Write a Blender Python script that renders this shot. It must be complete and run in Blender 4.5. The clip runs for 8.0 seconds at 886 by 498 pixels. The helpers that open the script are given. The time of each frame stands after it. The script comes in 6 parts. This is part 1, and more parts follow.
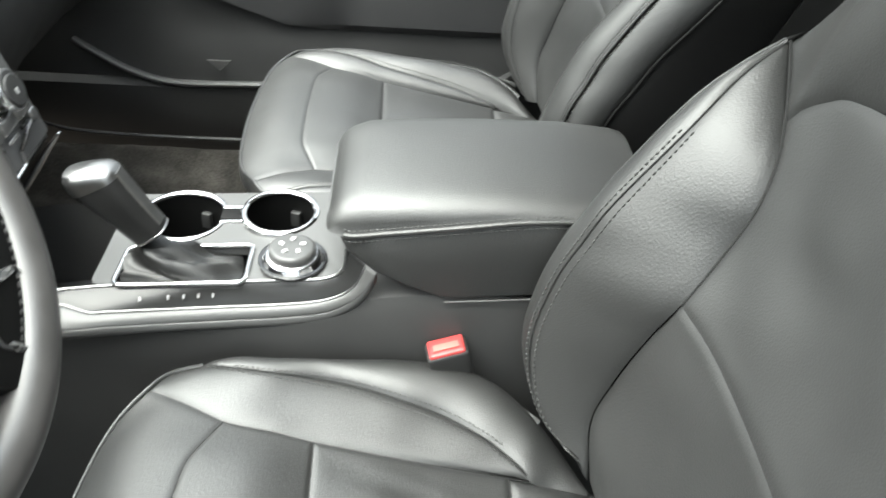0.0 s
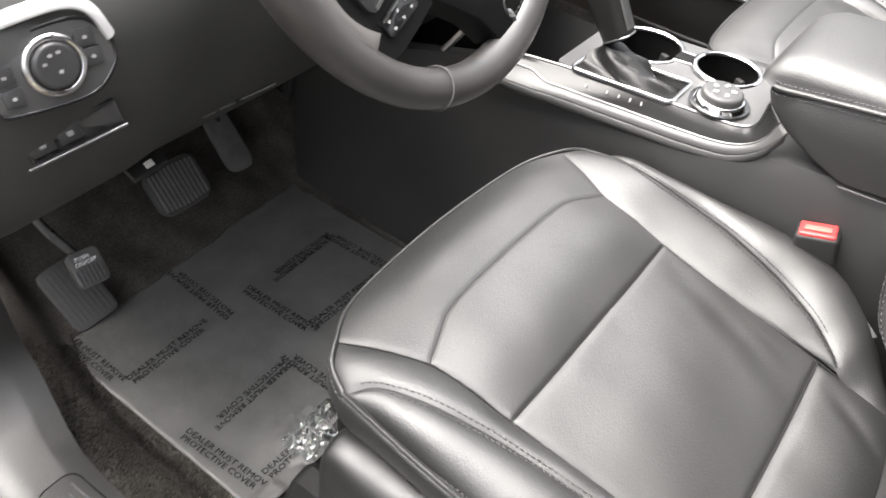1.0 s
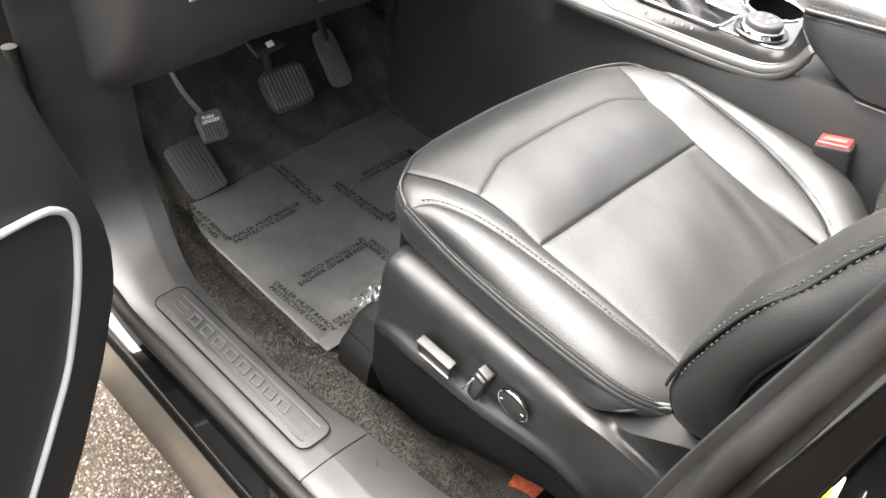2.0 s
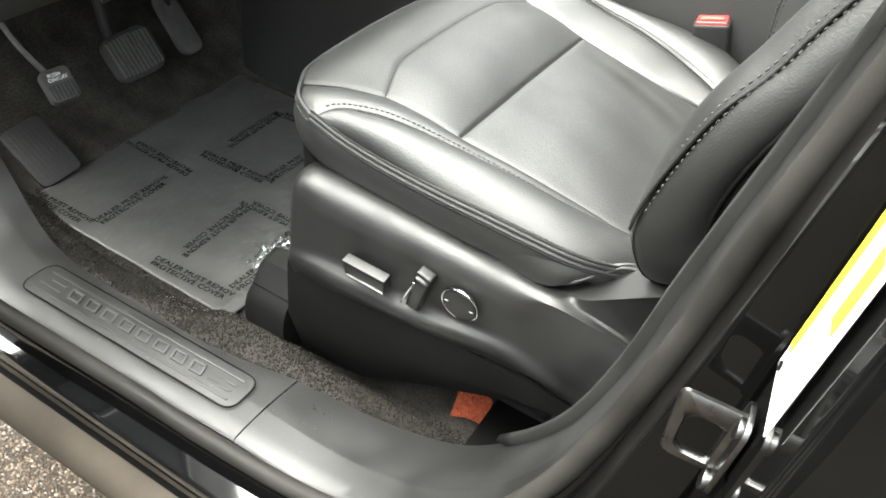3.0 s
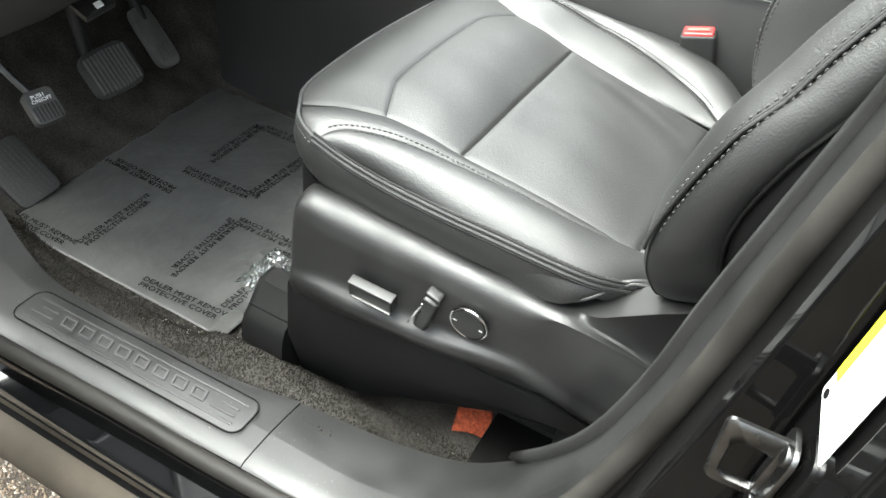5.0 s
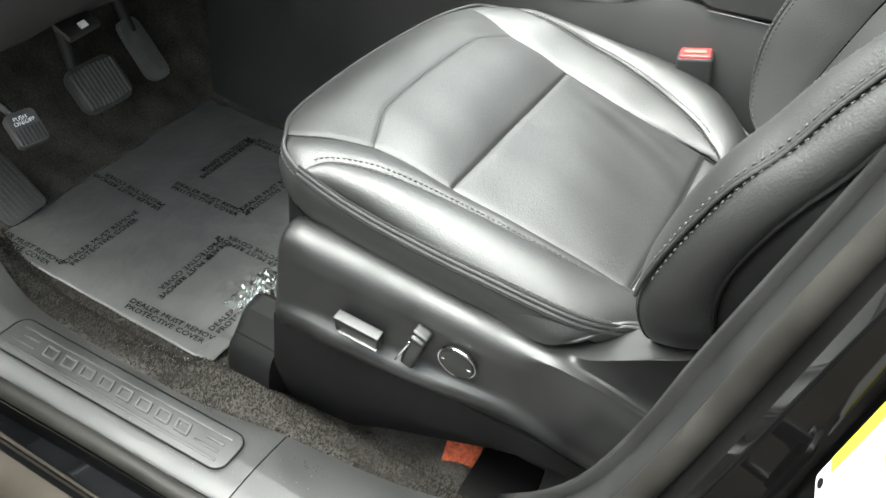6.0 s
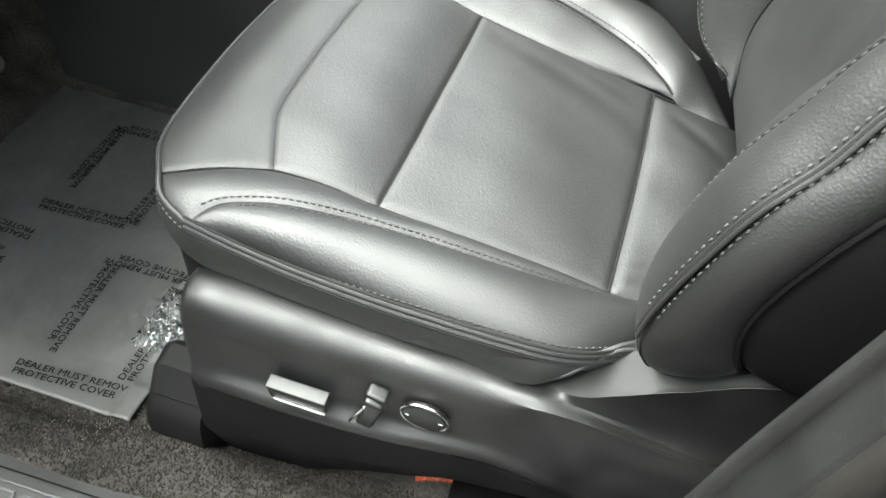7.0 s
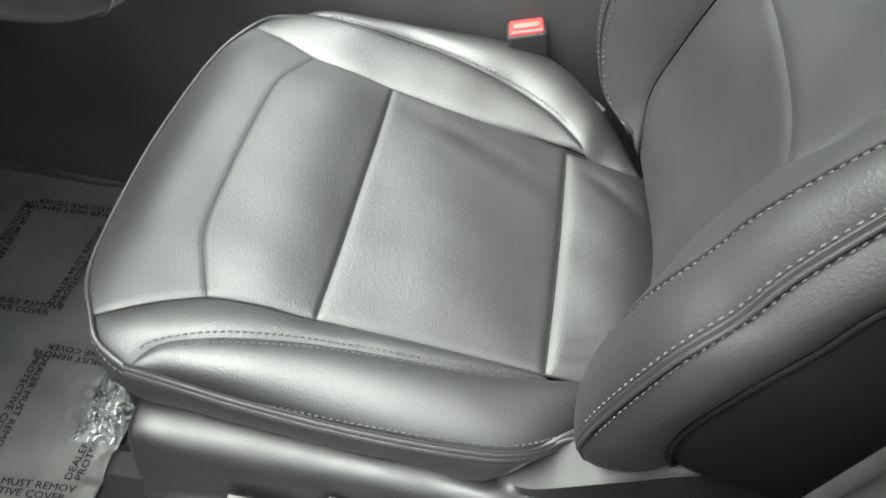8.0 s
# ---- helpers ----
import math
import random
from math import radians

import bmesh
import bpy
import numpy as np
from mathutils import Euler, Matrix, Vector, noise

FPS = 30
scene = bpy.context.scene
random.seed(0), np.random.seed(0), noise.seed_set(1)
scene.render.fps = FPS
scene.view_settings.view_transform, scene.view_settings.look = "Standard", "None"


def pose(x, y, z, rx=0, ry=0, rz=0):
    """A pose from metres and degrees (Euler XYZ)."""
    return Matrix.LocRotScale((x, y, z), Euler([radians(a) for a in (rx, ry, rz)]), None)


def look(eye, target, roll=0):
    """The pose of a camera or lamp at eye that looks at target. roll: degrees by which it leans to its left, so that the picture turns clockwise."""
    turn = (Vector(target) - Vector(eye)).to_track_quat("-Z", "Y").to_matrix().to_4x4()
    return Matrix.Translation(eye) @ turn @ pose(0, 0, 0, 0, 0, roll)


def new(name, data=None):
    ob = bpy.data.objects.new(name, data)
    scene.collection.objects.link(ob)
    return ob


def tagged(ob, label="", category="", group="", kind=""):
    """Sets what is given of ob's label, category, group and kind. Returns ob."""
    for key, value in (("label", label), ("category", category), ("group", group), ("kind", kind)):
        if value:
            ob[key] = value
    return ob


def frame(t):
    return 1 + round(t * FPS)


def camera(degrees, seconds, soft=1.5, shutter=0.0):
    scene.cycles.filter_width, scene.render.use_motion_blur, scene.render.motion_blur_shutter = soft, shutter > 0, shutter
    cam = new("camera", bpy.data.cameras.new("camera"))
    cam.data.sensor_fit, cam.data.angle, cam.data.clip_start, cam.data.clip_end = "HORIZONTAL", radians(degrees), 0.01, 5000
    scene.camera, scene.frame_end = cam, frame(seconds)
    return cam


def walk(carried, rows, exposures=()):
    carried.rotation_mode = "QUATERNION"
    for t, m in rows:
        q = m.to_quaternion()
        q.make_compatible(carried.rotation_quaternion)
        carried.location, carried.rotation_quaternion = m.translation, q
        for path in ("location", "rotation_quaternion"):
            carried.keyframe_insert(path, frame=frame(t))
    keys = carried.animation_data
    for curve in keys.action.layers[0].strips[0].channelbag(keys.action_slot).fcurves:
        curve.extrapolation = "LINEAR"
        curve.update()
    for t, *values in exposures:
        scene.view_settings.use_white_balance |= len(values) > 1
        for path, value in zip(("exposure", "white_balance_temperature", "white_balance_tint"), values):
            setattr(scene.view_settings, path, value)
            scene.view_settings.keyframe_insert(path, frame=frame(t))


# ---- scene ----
cam = camera(57.5, 8.0, soft=1.6, shutter=0.15)
PATH = [
    (0, (0.066, -0.333, 1.401), (0.19, 1.245, 0.178), 4.9),
    (0.3, (0.085, -0.403, 1.379), (-0.117, 1.145, 0.129), 5.8),
    (0.5, (0.101, -0.434, 1.348), (-0.363, 1.035, 0.071), 6.2),
    (0.6, (0.106, -0.459, 1.357), (-0.433, 0.963, 0.058), 6.5),
    (0.8, (0.116, -0.493, 1.35), (-0.548, 0.842, 0.017), 7.5),
    (1, (0.149, -0.527, 1.35), (-0.632, 0.722, -0.003), 7.3),
    (1.2, (0.191, -0.562, 1.354), (-0.66, 0.631, -0.007), 7.4),
    (1.5, (0.277, -0.609, 1.355), (-0.649, 0.546, 0.011), 7.7),
    (1.7, (0.322, -0.64, 1.354), (-0.633, 0.483, 0.002), 7.8),
    (2.8, (0.299, -0.73, 1.233), (-0.492, 0.542, -0.093), 7.4),
    (3, (0.292, -0.738, 1.214), (-0.387, 0.635, -0.073), 8.3),
    (3.5, (0.274, -0.75, 1.222), (-0.333, 0.669, -0.049), 8.8),
    (4, (0.267, -0.748, 1.224), (-0.342, 0.673, -0.045), 8.8),
    (4.5, (0.26, -0.75, 1.223), (-0.348, 0.671, -0.046), 8.8),
    (5.8, (0.239, -0.725, 1.23), (-0.343, 0.685, -0.063), 9.6),
    (6, (0.238, -0.711, 1.243), (-0.352, 0.699, -0.048), 9.4),
    (6.2, (0.234, -0.692, 1.271), (-0.342, 0.721, -0.022), 9.8),
    (6.5, (0.226, -0.643, 1.281), (-0.331, 0.762, -0.029), 8.7),
    (6.8, (0.181, -0.596, 1.247), (-0.224, 0.771, -0.155), 6.6),
    (7, (0.152, -0.562, 1.229), (-0.163, 0.766, -0.233), 5.9),
    (7.2, (0.128, -0.54, 1.218), (-0.102, 0.765, -0.28), 6.2),
    (7.5, (0.11, -0.51, 1.237), (-0.027, 0.742, -0.317), 6.6),
    (7.7, (0.113, -0.499, 1.262), (0.0, 0.746, -0.299), 6.6),
    (8, (0.123, -0.5, 1.315), (0.012, 0.806, -0.195), 6.1),
]
walk(cam, [(t, look(eye, target, roll)) for t, eye, target, roll in PATH],
     [(0, 3.0, 6600, 1), (0.6, 2.95, 6750, 7), (1.5, 3.43, 6900, 13), (3.0, 3.38, 6850, 3), (4.0, 3.38, 6600, 2), (6.5, 3.3, 6600, 1), (7.2, 3.1, 6600, 1), (8.0, 3.05, 6600, 1)])

# ---- light ----
world = bpy.data.worlds.new("sky")
scene.world = world
world.use_nodes = True
wn, wl = world.node_tree.nodes, world.node_tree.links
sky = wn.new("ShaderNodeTexSky")
sky.sky_type = "NISHITA"
sky.sun_disc = False
sky.sun_elevation = radians(68)
sky.sun_rotation = radians(200)
sky.air_density, sky.dust_density, sky.ozone_density = 1.0, 1.5, 1.0
cloud = wn.new("ShaderNodeHueSaturation")
cloud.inputs["Saturation"].default_value = 0.25
wl.new(sky.outputs["Color"], cloud.inputs["Color"])
# an even layer of cloud is about three times as bright overhead as at the horizon
place = wn.new("ShaderNodeTexCoord")
split = wn.new("ShaderNodeSeparateXYZ")
height = wn.new("ShaderNodeMapRange")
height.inputs["From Min"].default_value, height.inputs["From Max"].default_value = 0.0, 1.0
height.inputs["To Min"].default_value, height.inputs["To Max"].default_value = 0.16, 2.6
layer = wn.new("ShaderNodeVectorMath")
layer.operation = "SCALE"
wl.new(place.outputs["Generated"], split.inputs["Vector"])
above = wn.new("ShaderNodeMath")
above.operation, above.use_clamp = "MAXIMUM", True
above.inputs[1].default_value = 0.0
steep = wn.new("ShaderNodeMath")
steep.operation = "POWER"
steep.inputs[1].default_value = 1.6
wl.new(split.outputs["Z"], above.inputs[0])
wl.new(above.outputs["Value"], steep.inputs[0])
wl.new(steep.outputs["Value"], height.inputs["Value"])
wl.new(cloud.outputs["Color"], layer.inputs[0])
wl.new(height.outputs["Result"], layer.inputs["Scale"])
wl.new(layer.outputs["Vector"], wn["Background"].inputs["Color"])
wn["Background"].inputs["Strength"].default_value = 0.09
sun = new("sun", bpy.data.lights.new("sun", "SUN"))
sun.data.energy, sun.data.angle, sun.data.color = 2.1, radians(70), (1.0, 0.985, 0.96)
sun.matrix_world = look((-2.1, 0.12, 4.3), (0, 0, 0.6))


# ---- materials ----
def material(name, color, rough=0.5, metal=0.0, grain=0.0, size=0.001, cells=False, vary=0.15, patch=0.08, coat=0.0, spec=0.5, sheen=0.0, blotch=0.0, fleck=0.0):
    """A procedural surface: base colour with stains at patch metres, gloss variation, and grain of the given size as bump."""
    m = bpy.data.materials.new(name)
    m.use_nodes = True
    n, l = m.node_tree.nodes, m.node_tree.links
    b = n["Principled BSDF"]
    b.inputs["Metallic"].default_value = metal
    b.inputs["Specular IOR Level"].default_value = spec
    b.inputs["Coat Weight"].default_value = coat
    b.inputs["Coat Roughness"].default_value = 0.05
    b.inputs["Sheen Weight"].default_value = sheen
    b.inputs["Sheen Roughness"].default_value = 0.5
    co = n.new("ShaderNodeTexCoord")
    big = n.new("ShaderNodeTexNoise")
    big.inputs["Scale"].default_value, big.inputs["Detail"].default_value = 1 / patch, 5
    l.new(co.outputs["Object"], big.inputs["Vector"])
    ramp = n.new("ShaderNodeMapRange")
    ramp.inputs["From Min"].default_value, ramp.inputs["From Max"].default_value = 0.3, 0.7
    ramp.inputs["To Min"].default_value, ramp.inputs["To Max"].default_value = 1 - vary, 1 + vary
    l.new(big.outputs["Fac"], ramp.inputs["Value"])
    mix = n.new("ShaderNodeVectorMath")
    mix.operation = "SCALE"
    mix.inputs[0].default_value = color[:3]
    l.new(ramp.outputs["Result"], mix.inputs["Scale"])
    l.new(mix.outputs["Vector"], b.inputs["Base Color"])
    if fleck:
        dots = n.new("ShaderNodeTexNoise")
        dots.inputs["Scale"].default_value, dots.inputs["Detail"].default_value = 0.8 / size, 2
        l.new(co.outputs["Object"], dots.inputs["Vector"])
        level = n.new("ShaderNodeMapRange")
        level.inputs["From Min"].default_value, level.inputs["From Max"].default_value = 0.35, 0.65
        level.inputs["To Min"].default_value, level.inputs["To Max"].default_value = 1 - fleck, 1 + fleck
        l.new(dots.outputs["Fac"], level.inputs["Value"])
        both = n.new("ShaderNodeMath")
        both.operation = "MULTIPLY"
        l.new(ramp.outputs["Result"], both.inputs[0])
        l.new(level.outputs["Result"], both.inputs[1])
        l.new(both.outputs["Value"], mix.inputs["Scale"])
    rr = n.new("ShaderNodeMapRange")
    rr.inputs["From Min"].default_value, rr.inputs["From Max"].default_value = 0.3, 0.7
    rr.inputs["To Min"].default_value, rr.inputs["To Max"].default_value = max(0.02, rough * (1 - 0.6 * vary)), min(1, rough * (1 + 0.6 * vary))
    l.new(big.outputs["Fac"], rr.inputs["Value"])
    l.new(rr.outputs["Result"], b.inputs["Roughness"])
    if grain:
        if cells:
            fine = n.new("ShaderNodeTexVoronoi")
            fine.inputs["Scale"].default_value = 1 / size
            out = fine.outputs["Distance"]
        else:
            fine = n.new("ShaderNodeTexNoise")
            fine.inputs["Scale"].default_value, fine.inputs["Detail"].default_value = 1 / size, 3
            out = fine.outputs["Fac"]
        l.new(co.outputs["Object"], fine.inputs["Vector"])
        bump = n.new("ShaderNodeBump")
        bump.inputs["Strength"].default_value, bump.inputs["Distance"].default_value = grain, size * 0.5
        l.new(out, bump.inputs["Height"])
        if blotch:
            soft = n.new("ShaderNodeTexNoise")
            soft.inputs["Scale"].default_value, soft.inputs["Detail"].default_value = 12, 2
            l.new(co.outputs["Object"], soft.inputs["Vector"])
            second = n.new("ShaderNodeBump")
            second.inputs["Strength"].default_value, second.inputs["Distance"].default_value = blotch, 0.02
            l.new(soft.outputs["Fac"], second.inputs["Height"])
            l.new(second.outputs["Normal"], bump.inputs["Normal"])
        l.new(bump.outputs["Normal"], b.inputs["Normal"])
    return m


LEATHER = material("black_leather", (0.010, 0.0102, 0.0101), 0.52, grain=0.20, size=0.0017, cells=True, vary=0.12, patch=0.12, blotch=0.06, spec=1.0)
SHIFT_LEATHER = material("shifter_leather", (0.011, 0.011, 0.011), 0.4, grain=0.3, size=0.0014, cells=True, vary=0.2, patch=0.03)
STRIP = material("gloss_side_strip", (0.018, 0.018, 0.018), 0.16, vary=0.1, patch=0.05, spec=0.3)
SEAM = material("black_seam", (0.006, 0.006, 0.006), 0.8)
LEATHER_SIDE = material("black_vinyl", (0.005, 0.005, 0.005), 0.58, grain=0.22, size=0.0016, cells=True, vary=0.12, patch=0.12, spec=0.2)
THREAD_DARK = material("dark_thread", (0.06, 0.06, 0.06), 0.7, vary=0.2, patch=0.01)
THREAD_LIGHT = material("pale_thread", (0.070, 0.070, 0.069), 0.7, spec=0.2, vary=0.2, patch=0.01)
THREAD = material("grey_thread", (0.055, 0.055, 0.054), 0.7, spec=0.2, vary=0.2, patch=0.01)
PLASTIC = material("black_grained_plastic", (0.012, 0.012, 0.012), 0.46, grain=0.3, size=0.0010, vary=0.28, patch=0.045, fleck=0.3, spec=0.8)
SHIELD = material("satin_shield_plastic", (0.006, 0.006, 0.006), 0.50, grain=0.35, size=0.0010, vary=0.28, patch=0.045, fleck=0.3, spec=0.85)
STEEL = material("dark_steel", (0.15, 0.15, 0.15), 0.3, metal=1.0, vary=0.2, patch=0.01)
PLASTIC_DARK = material("dark_plastic", (0.022, 0.022, 0.022), 0.55, grain=0.2, size=0.0012, vary=0.15, patch=0.1)
PLASTIC_SATIN = material("satin_plastic", (0.035, 0.035, 0.036), 0.32, grain=0.1, size=0.001, vary=0.1, patch=0.1)
GLOSS = material("gloss_black", (0.012, 0.012, 0.013), 0.08, vary=0.2, patch=0.05, coat=0.3)
PAINT = material("black_paint", (0.004, 0.004, 0.004), 0.05, vary=0.25, patch=0.06, spec=0.22)
RAIL_PAINT = material("clear_coated_black", (0.006, 0.006, 0.0065), 0.07, vary=0.25, patch=0.06, coat=1.0, spec=0.7)
CHROME = material("chrome", (0.75, 0.75, 0.76), 0.12, metal=1.0, vary=0.2, patch=0.02)
SILVER = material("silver_trim", (0.36, 0.36, 0.36), 0.28, metal=1.0, vary=0.12, patch=0.03)
GREY_TRIM = material("grey_satin_trim", (0.065, 0.065, 0.065), 0.42, metal=0.1, vary=0.08, patch=0.1)
CARPET = material("dark_carpet", (0.045, 0.042, 0.038), 0.95, grain=0.9, size=0.0022, vary=0.4, patch=0.05, spec=0.05, sheen=0.02, fleck=0.3)
# same carpet made darker: the shade beside the sill is in this colour
PILE = material("shaded_pile", (0.022, 0.020, 0.0175), 0.95, vary=0.3, patch=0.04, spec=0.05, fleck=0.25)
# lighter copy of the dark plastic, standing in for light under the dash
DASH = material("lightened_dash_plastic", (0.060, 0.060, 0.059), 0.5, grain=0.25, size=0.0012, vary=0.15, patch=0.1)
# pedal rubbers made paler to stand in for missing footwell light
PAD = material("pedal_rubber", (0.05, 0.05, 0.049), 0.5, grain=0.1, size=0.001, vary=0.2, patch=0.03)
PEDAL = material("lightened_rubber", (0.13, 0.13, 0.127), 0.5, grain=0.1, size=0.001, vary=0.2, patch=0.03)
RIM_LEATHER = material("rim_leather", (0.038, 0.036, 0.035), 0.42, grain=0.08, size=0.001, cells=True, vary=0.25, patch=0.05, spec=0.9)
TRIM_PAINT = material("silver_paint", (0.55, 0.55, 0.55), 0.35, metal=0.3, vary=0.06, patch=0.03)
CROWN = material("satin_crown", (0.25, 0.25, 0.25), 0.34, metal=1.0, vary=0.15, patch=0.02)
SWITCH = material("switch_black", (0.010, 0.010, 0.010), 0.3, vary=0.2, patch=0.03)
DIAL = material("dial_grey", (0.05, 0.05, 0.05), 0.4, vary=0.12, patch=0.02)
CONSOLE_SIDE = material("console_side_plastic", (0.029, 0.029, 0.029), 0.55, grain=0.25, size=0.0012, vary=0.15, patch=0.1)
PALE = material("pale_plastic", (0.09, 0.09, 0.09), 0.5, vary=0.1)
COVER = material("smooth_black_vinyl", (0.105, 0.099, 0.095), 0.34, grain=0.05, size=0.001, vary=0.1, patch=0.1, spec=0.6)
WELL = material("matt_black_rubber", (0.004, 0.004, 0.004), 0.5, vary=0.2, spec=0.12)
SATIN_TOP = material("satin_switch_top", (0.075, 0.075, 0.075), 0.5, metal=1.0, vary=0.1, patch=0.02)
CRUMB = material("pale_grit", (0.36, 0.33, 0.28), 0.8, vary=0.4, patch=0.01)
RUBBER = material("black_rubber", (0.012, 0.012, 0.012), 0.6, grain=0.1, size=0.001, vary=0.2, patch=0.04)
RED = material("red_plastic", (0.42, 0.045, 0.045), 0.35, vary=0.08, patch=0.01)
ORANGE = material("orange_webbing", (0.42, 0.085, 0.035), 0.7, grain=1.0, size=0.0035, cells=True, vary=0.15, patch=0.01, fleck=0.3)
MARK = material("grey_mark", (0.30, 0.30, 0.30), 0.6, vary=0.05)
# blackened to hold the shade under the seat; also on the wheel spoke
UNDER = material("darkened_plastic", (0.006, 0.006, 0.006), 0.6, grain=0.2, size=0.0012, vary=0.2, patch=0.06, spec=0.2)
SEAL = material("dusty_rubber", (0.020, 0.0185, 0.0165), 0.65, grain=0.15, size=0.002, vary=0.35, patch=0.04, spec=0.3)
WHITE_INK = material("white_ink", (0.85, 0.85, 0.85), 0.6, vary=0.03)
BLACK_INK = material("black_ink", (0.004, 0.004, 0.004), 0.8, vary=0.1, spec=0.1)
PAPER = material("white_label", (0.82, 0.82, 0.80), 0.5, vary=0.03)
YELLOW = material("yellow_label", (0.75, 0.68, 0.04), 0.5, vary=0.05)
BLUE = material("blue_enamel", (0.02, 0.05, 0.22), 0.15, vary=0.05, coat=0.5)
FILM = material("grey_protective_film", (0.071, 0.071, 0.069), 0.42, grain=0.2, size=0.012, vary=0.2, patch=0.06, coat=0.08)
CLEAR = material("clear_film", (0.92, 0.96, 0.95), 0.06, vary=0.3, patch=0.02)
CLEAR.node_tree.nodes["Principled BSDF"].inputs["Transmission Weight"].default_value = 1.0
CLEAR.node_tree.nodes["Principled BSDF"].inputs["IOR"].default_value = 1.3
ROOFING = material("grey_headliner", (0.30, 0.29, 0.28), 0.9, grain=0.4, size=0.002, vary=0.05)
CLADDING = material("dusty_rocker_cladding", (0.075, 0.063, 0.050), 0.7, spec=0.15, grain=0.3, size=0.002, vary=0.2, patch=0.08)

def asphalt():
    m = material("asphalt", (0.10, 0.075, 0.05), 0.85, grain=1.0, size=0.0045, cells=True, vary=0.35, patch=0.3)
    n, l = m.node_tree.nodes, m.node_tree.links
    co = n.new("ShaderNodeTexCoord")
    v = n.new("ShaderNodeTexVoronoi")
    v.inputs["Scale"].default_value = 170
    l.new(co.outputs["Object"], v.inputs["Vector"])
    ramp = n.new("ShaderNodeValToRGB")
    ramp.color_ramp.elements[0].color = (0.006, 0.0045, 0.003, 1)
    ramp.color_ramp.elements[1].color = (0.056, 0.040, 0.027, 1)
    l.new(v.outputs["Color"], ramp.inputs["Fac"])
    l.new(ramp.outputs["Color"], n["Principled BSDF"].inputs["Base Color"])
    return m


ASPHALT = asphalt()


def stones():
    m = material("stone_chips", (0.2, 0.16, 0.12), 0.8, vary=0.2, patch=0.01)
    n, l = m.node_tree.nodes, m.node_tree.links
    geo = n.new("ShaderNodeNewGeometry")
    ramp = n.new("ShaderNodeValToRGB")
    for at, c in ((0.3, (0.11, 0.075, 0.05, 1)), (0.6, (0.20, 0.155, 0.115, 1)), (0.8, (0.16, 0.15, 0.14, 1))):
        ramp.color_ramp.elements.new(at).color = c
    ramp.color_ramp.elements[0].color = (0.05, 0.036, 0.026, 1)
    ramp.color_ramp.elements[-1].color = (0.42, 0.37, 0.31, 1)
    l.new(geo.outputs["Random Per Island"], ramp.inputs["Fac"])
    l.new(ramp.outputs["Color"], n["Principled BSDF"].inputs["Base Color"])
    return m


STONES = stones()


# ---- mesh tools ----
def mesh_ob(name, verts, faces, mat, parent=None, label="", smooth=True):
    me = bpy.data.meshes.new(name)
    me.from_pydata([tuple(v) for v in verts], [], faces)
    me.update()
    if smooth:
        me.polygons.foreach_set("use_smooth", [True] * len(me.polygons))
    me.materials.append(mat)
    ob = new(name, me)
    if parent:
        ob.parent = parent
    if label:
        ob["label"] = label
    return ob


def part(name, bm, mat, parent=None, label="", smooth=True):
    me = bpy.data.meshes.new(name)
    bm.normal_update()
    bm.to_mesh(me)
    bm.free()
    if smooth:
        me.polygons.foreach_set("use_smooth", [True] * len(me.polygons))
        me.set_sharp_from_angle(angle=radians(38))
    me.materials.append(mat)
    ob = new(name, me)
    if parent:
        ob.parent = parent
    if label:
        ob["label"] = label
    return ob


def thing(name, label, category, at=(0, 0, 0), group="", kind=""):
    ob = new(name)
    ob.location = at
    ob.empty_display_size = 0.05
    return tagged(ob, label, category, group, kind)


def spline(points, n=24, closed=False):
    """Catmull-Rom through points, spaced evenly."""
    p = np.array(points, float)
    if closed:
        q = np.vstack([p[-1], p, p[0], p[1]])
    else:
        q = np.vstack([2 * p[0] - p[1], p, 2 * p[-1] - p[-2]])
    out = []
    for i in range(1, len(q) - 2):
        a, b, c, d = q[i - 1], q[i], q[i + 1], q[i + 2]
        for t in np.linspace(0, 1, 16, endpoint=False):
            out.append(0.5 * (2 * b + (c - a) * t + (2 * a - 5 * b + 4 * c - d) * t * t + (3 * b - a - 3 * c + d) * t ** 3))
    if closed:
        out.append(out[0])
    else:
        out.append(p[-1])
    out = np.array(out)
    s = np.r_[0, np.cumsum(np.linalg.norm(np.diff(out, axis=0), axis=1))]
    u = np.linspace(0, s[-1], n + (1 if closed else 0))
    res = np.stack([np.interp(u, s, out[:, k]) for k in range(out.shape[1])], axis=1)
    return res[:-1] if closed else res


def passing(points, per=6):
    """Catmull-Rom through points, the same number of steps in every stretch."""
    p = np.array(points, float)
    q = np.vstack([2 * p[0] - p[1], p, 2 * p[-1] - p[-2]])
    out = []
    for i in range(1, len(q) - 2):
        a, b, c, d = q[i - 1], q[i], q[i + 1], q[i + 2]
        for t in np.linspace(0, 1, per, endpoint=False):
            out.append(0.5 * (2 * b + (c - a) * t + (2 * a - 5 * b + 4 * c - d) * t * t + (3 * b - a - 3 * c + d) * t ** 3))
    out.append(p[-1])
    return np.array(out)


def grid_faces(nu, nv, close_u=False):
    return [(i * nv + j, i * nv + j + 1, ((i + 1) % nu) * nv + j + 1, ((i + 1) % nu) * nv + j)
            for i in range(nu if close_u else nu - 1) for j in range(nv - 1)]


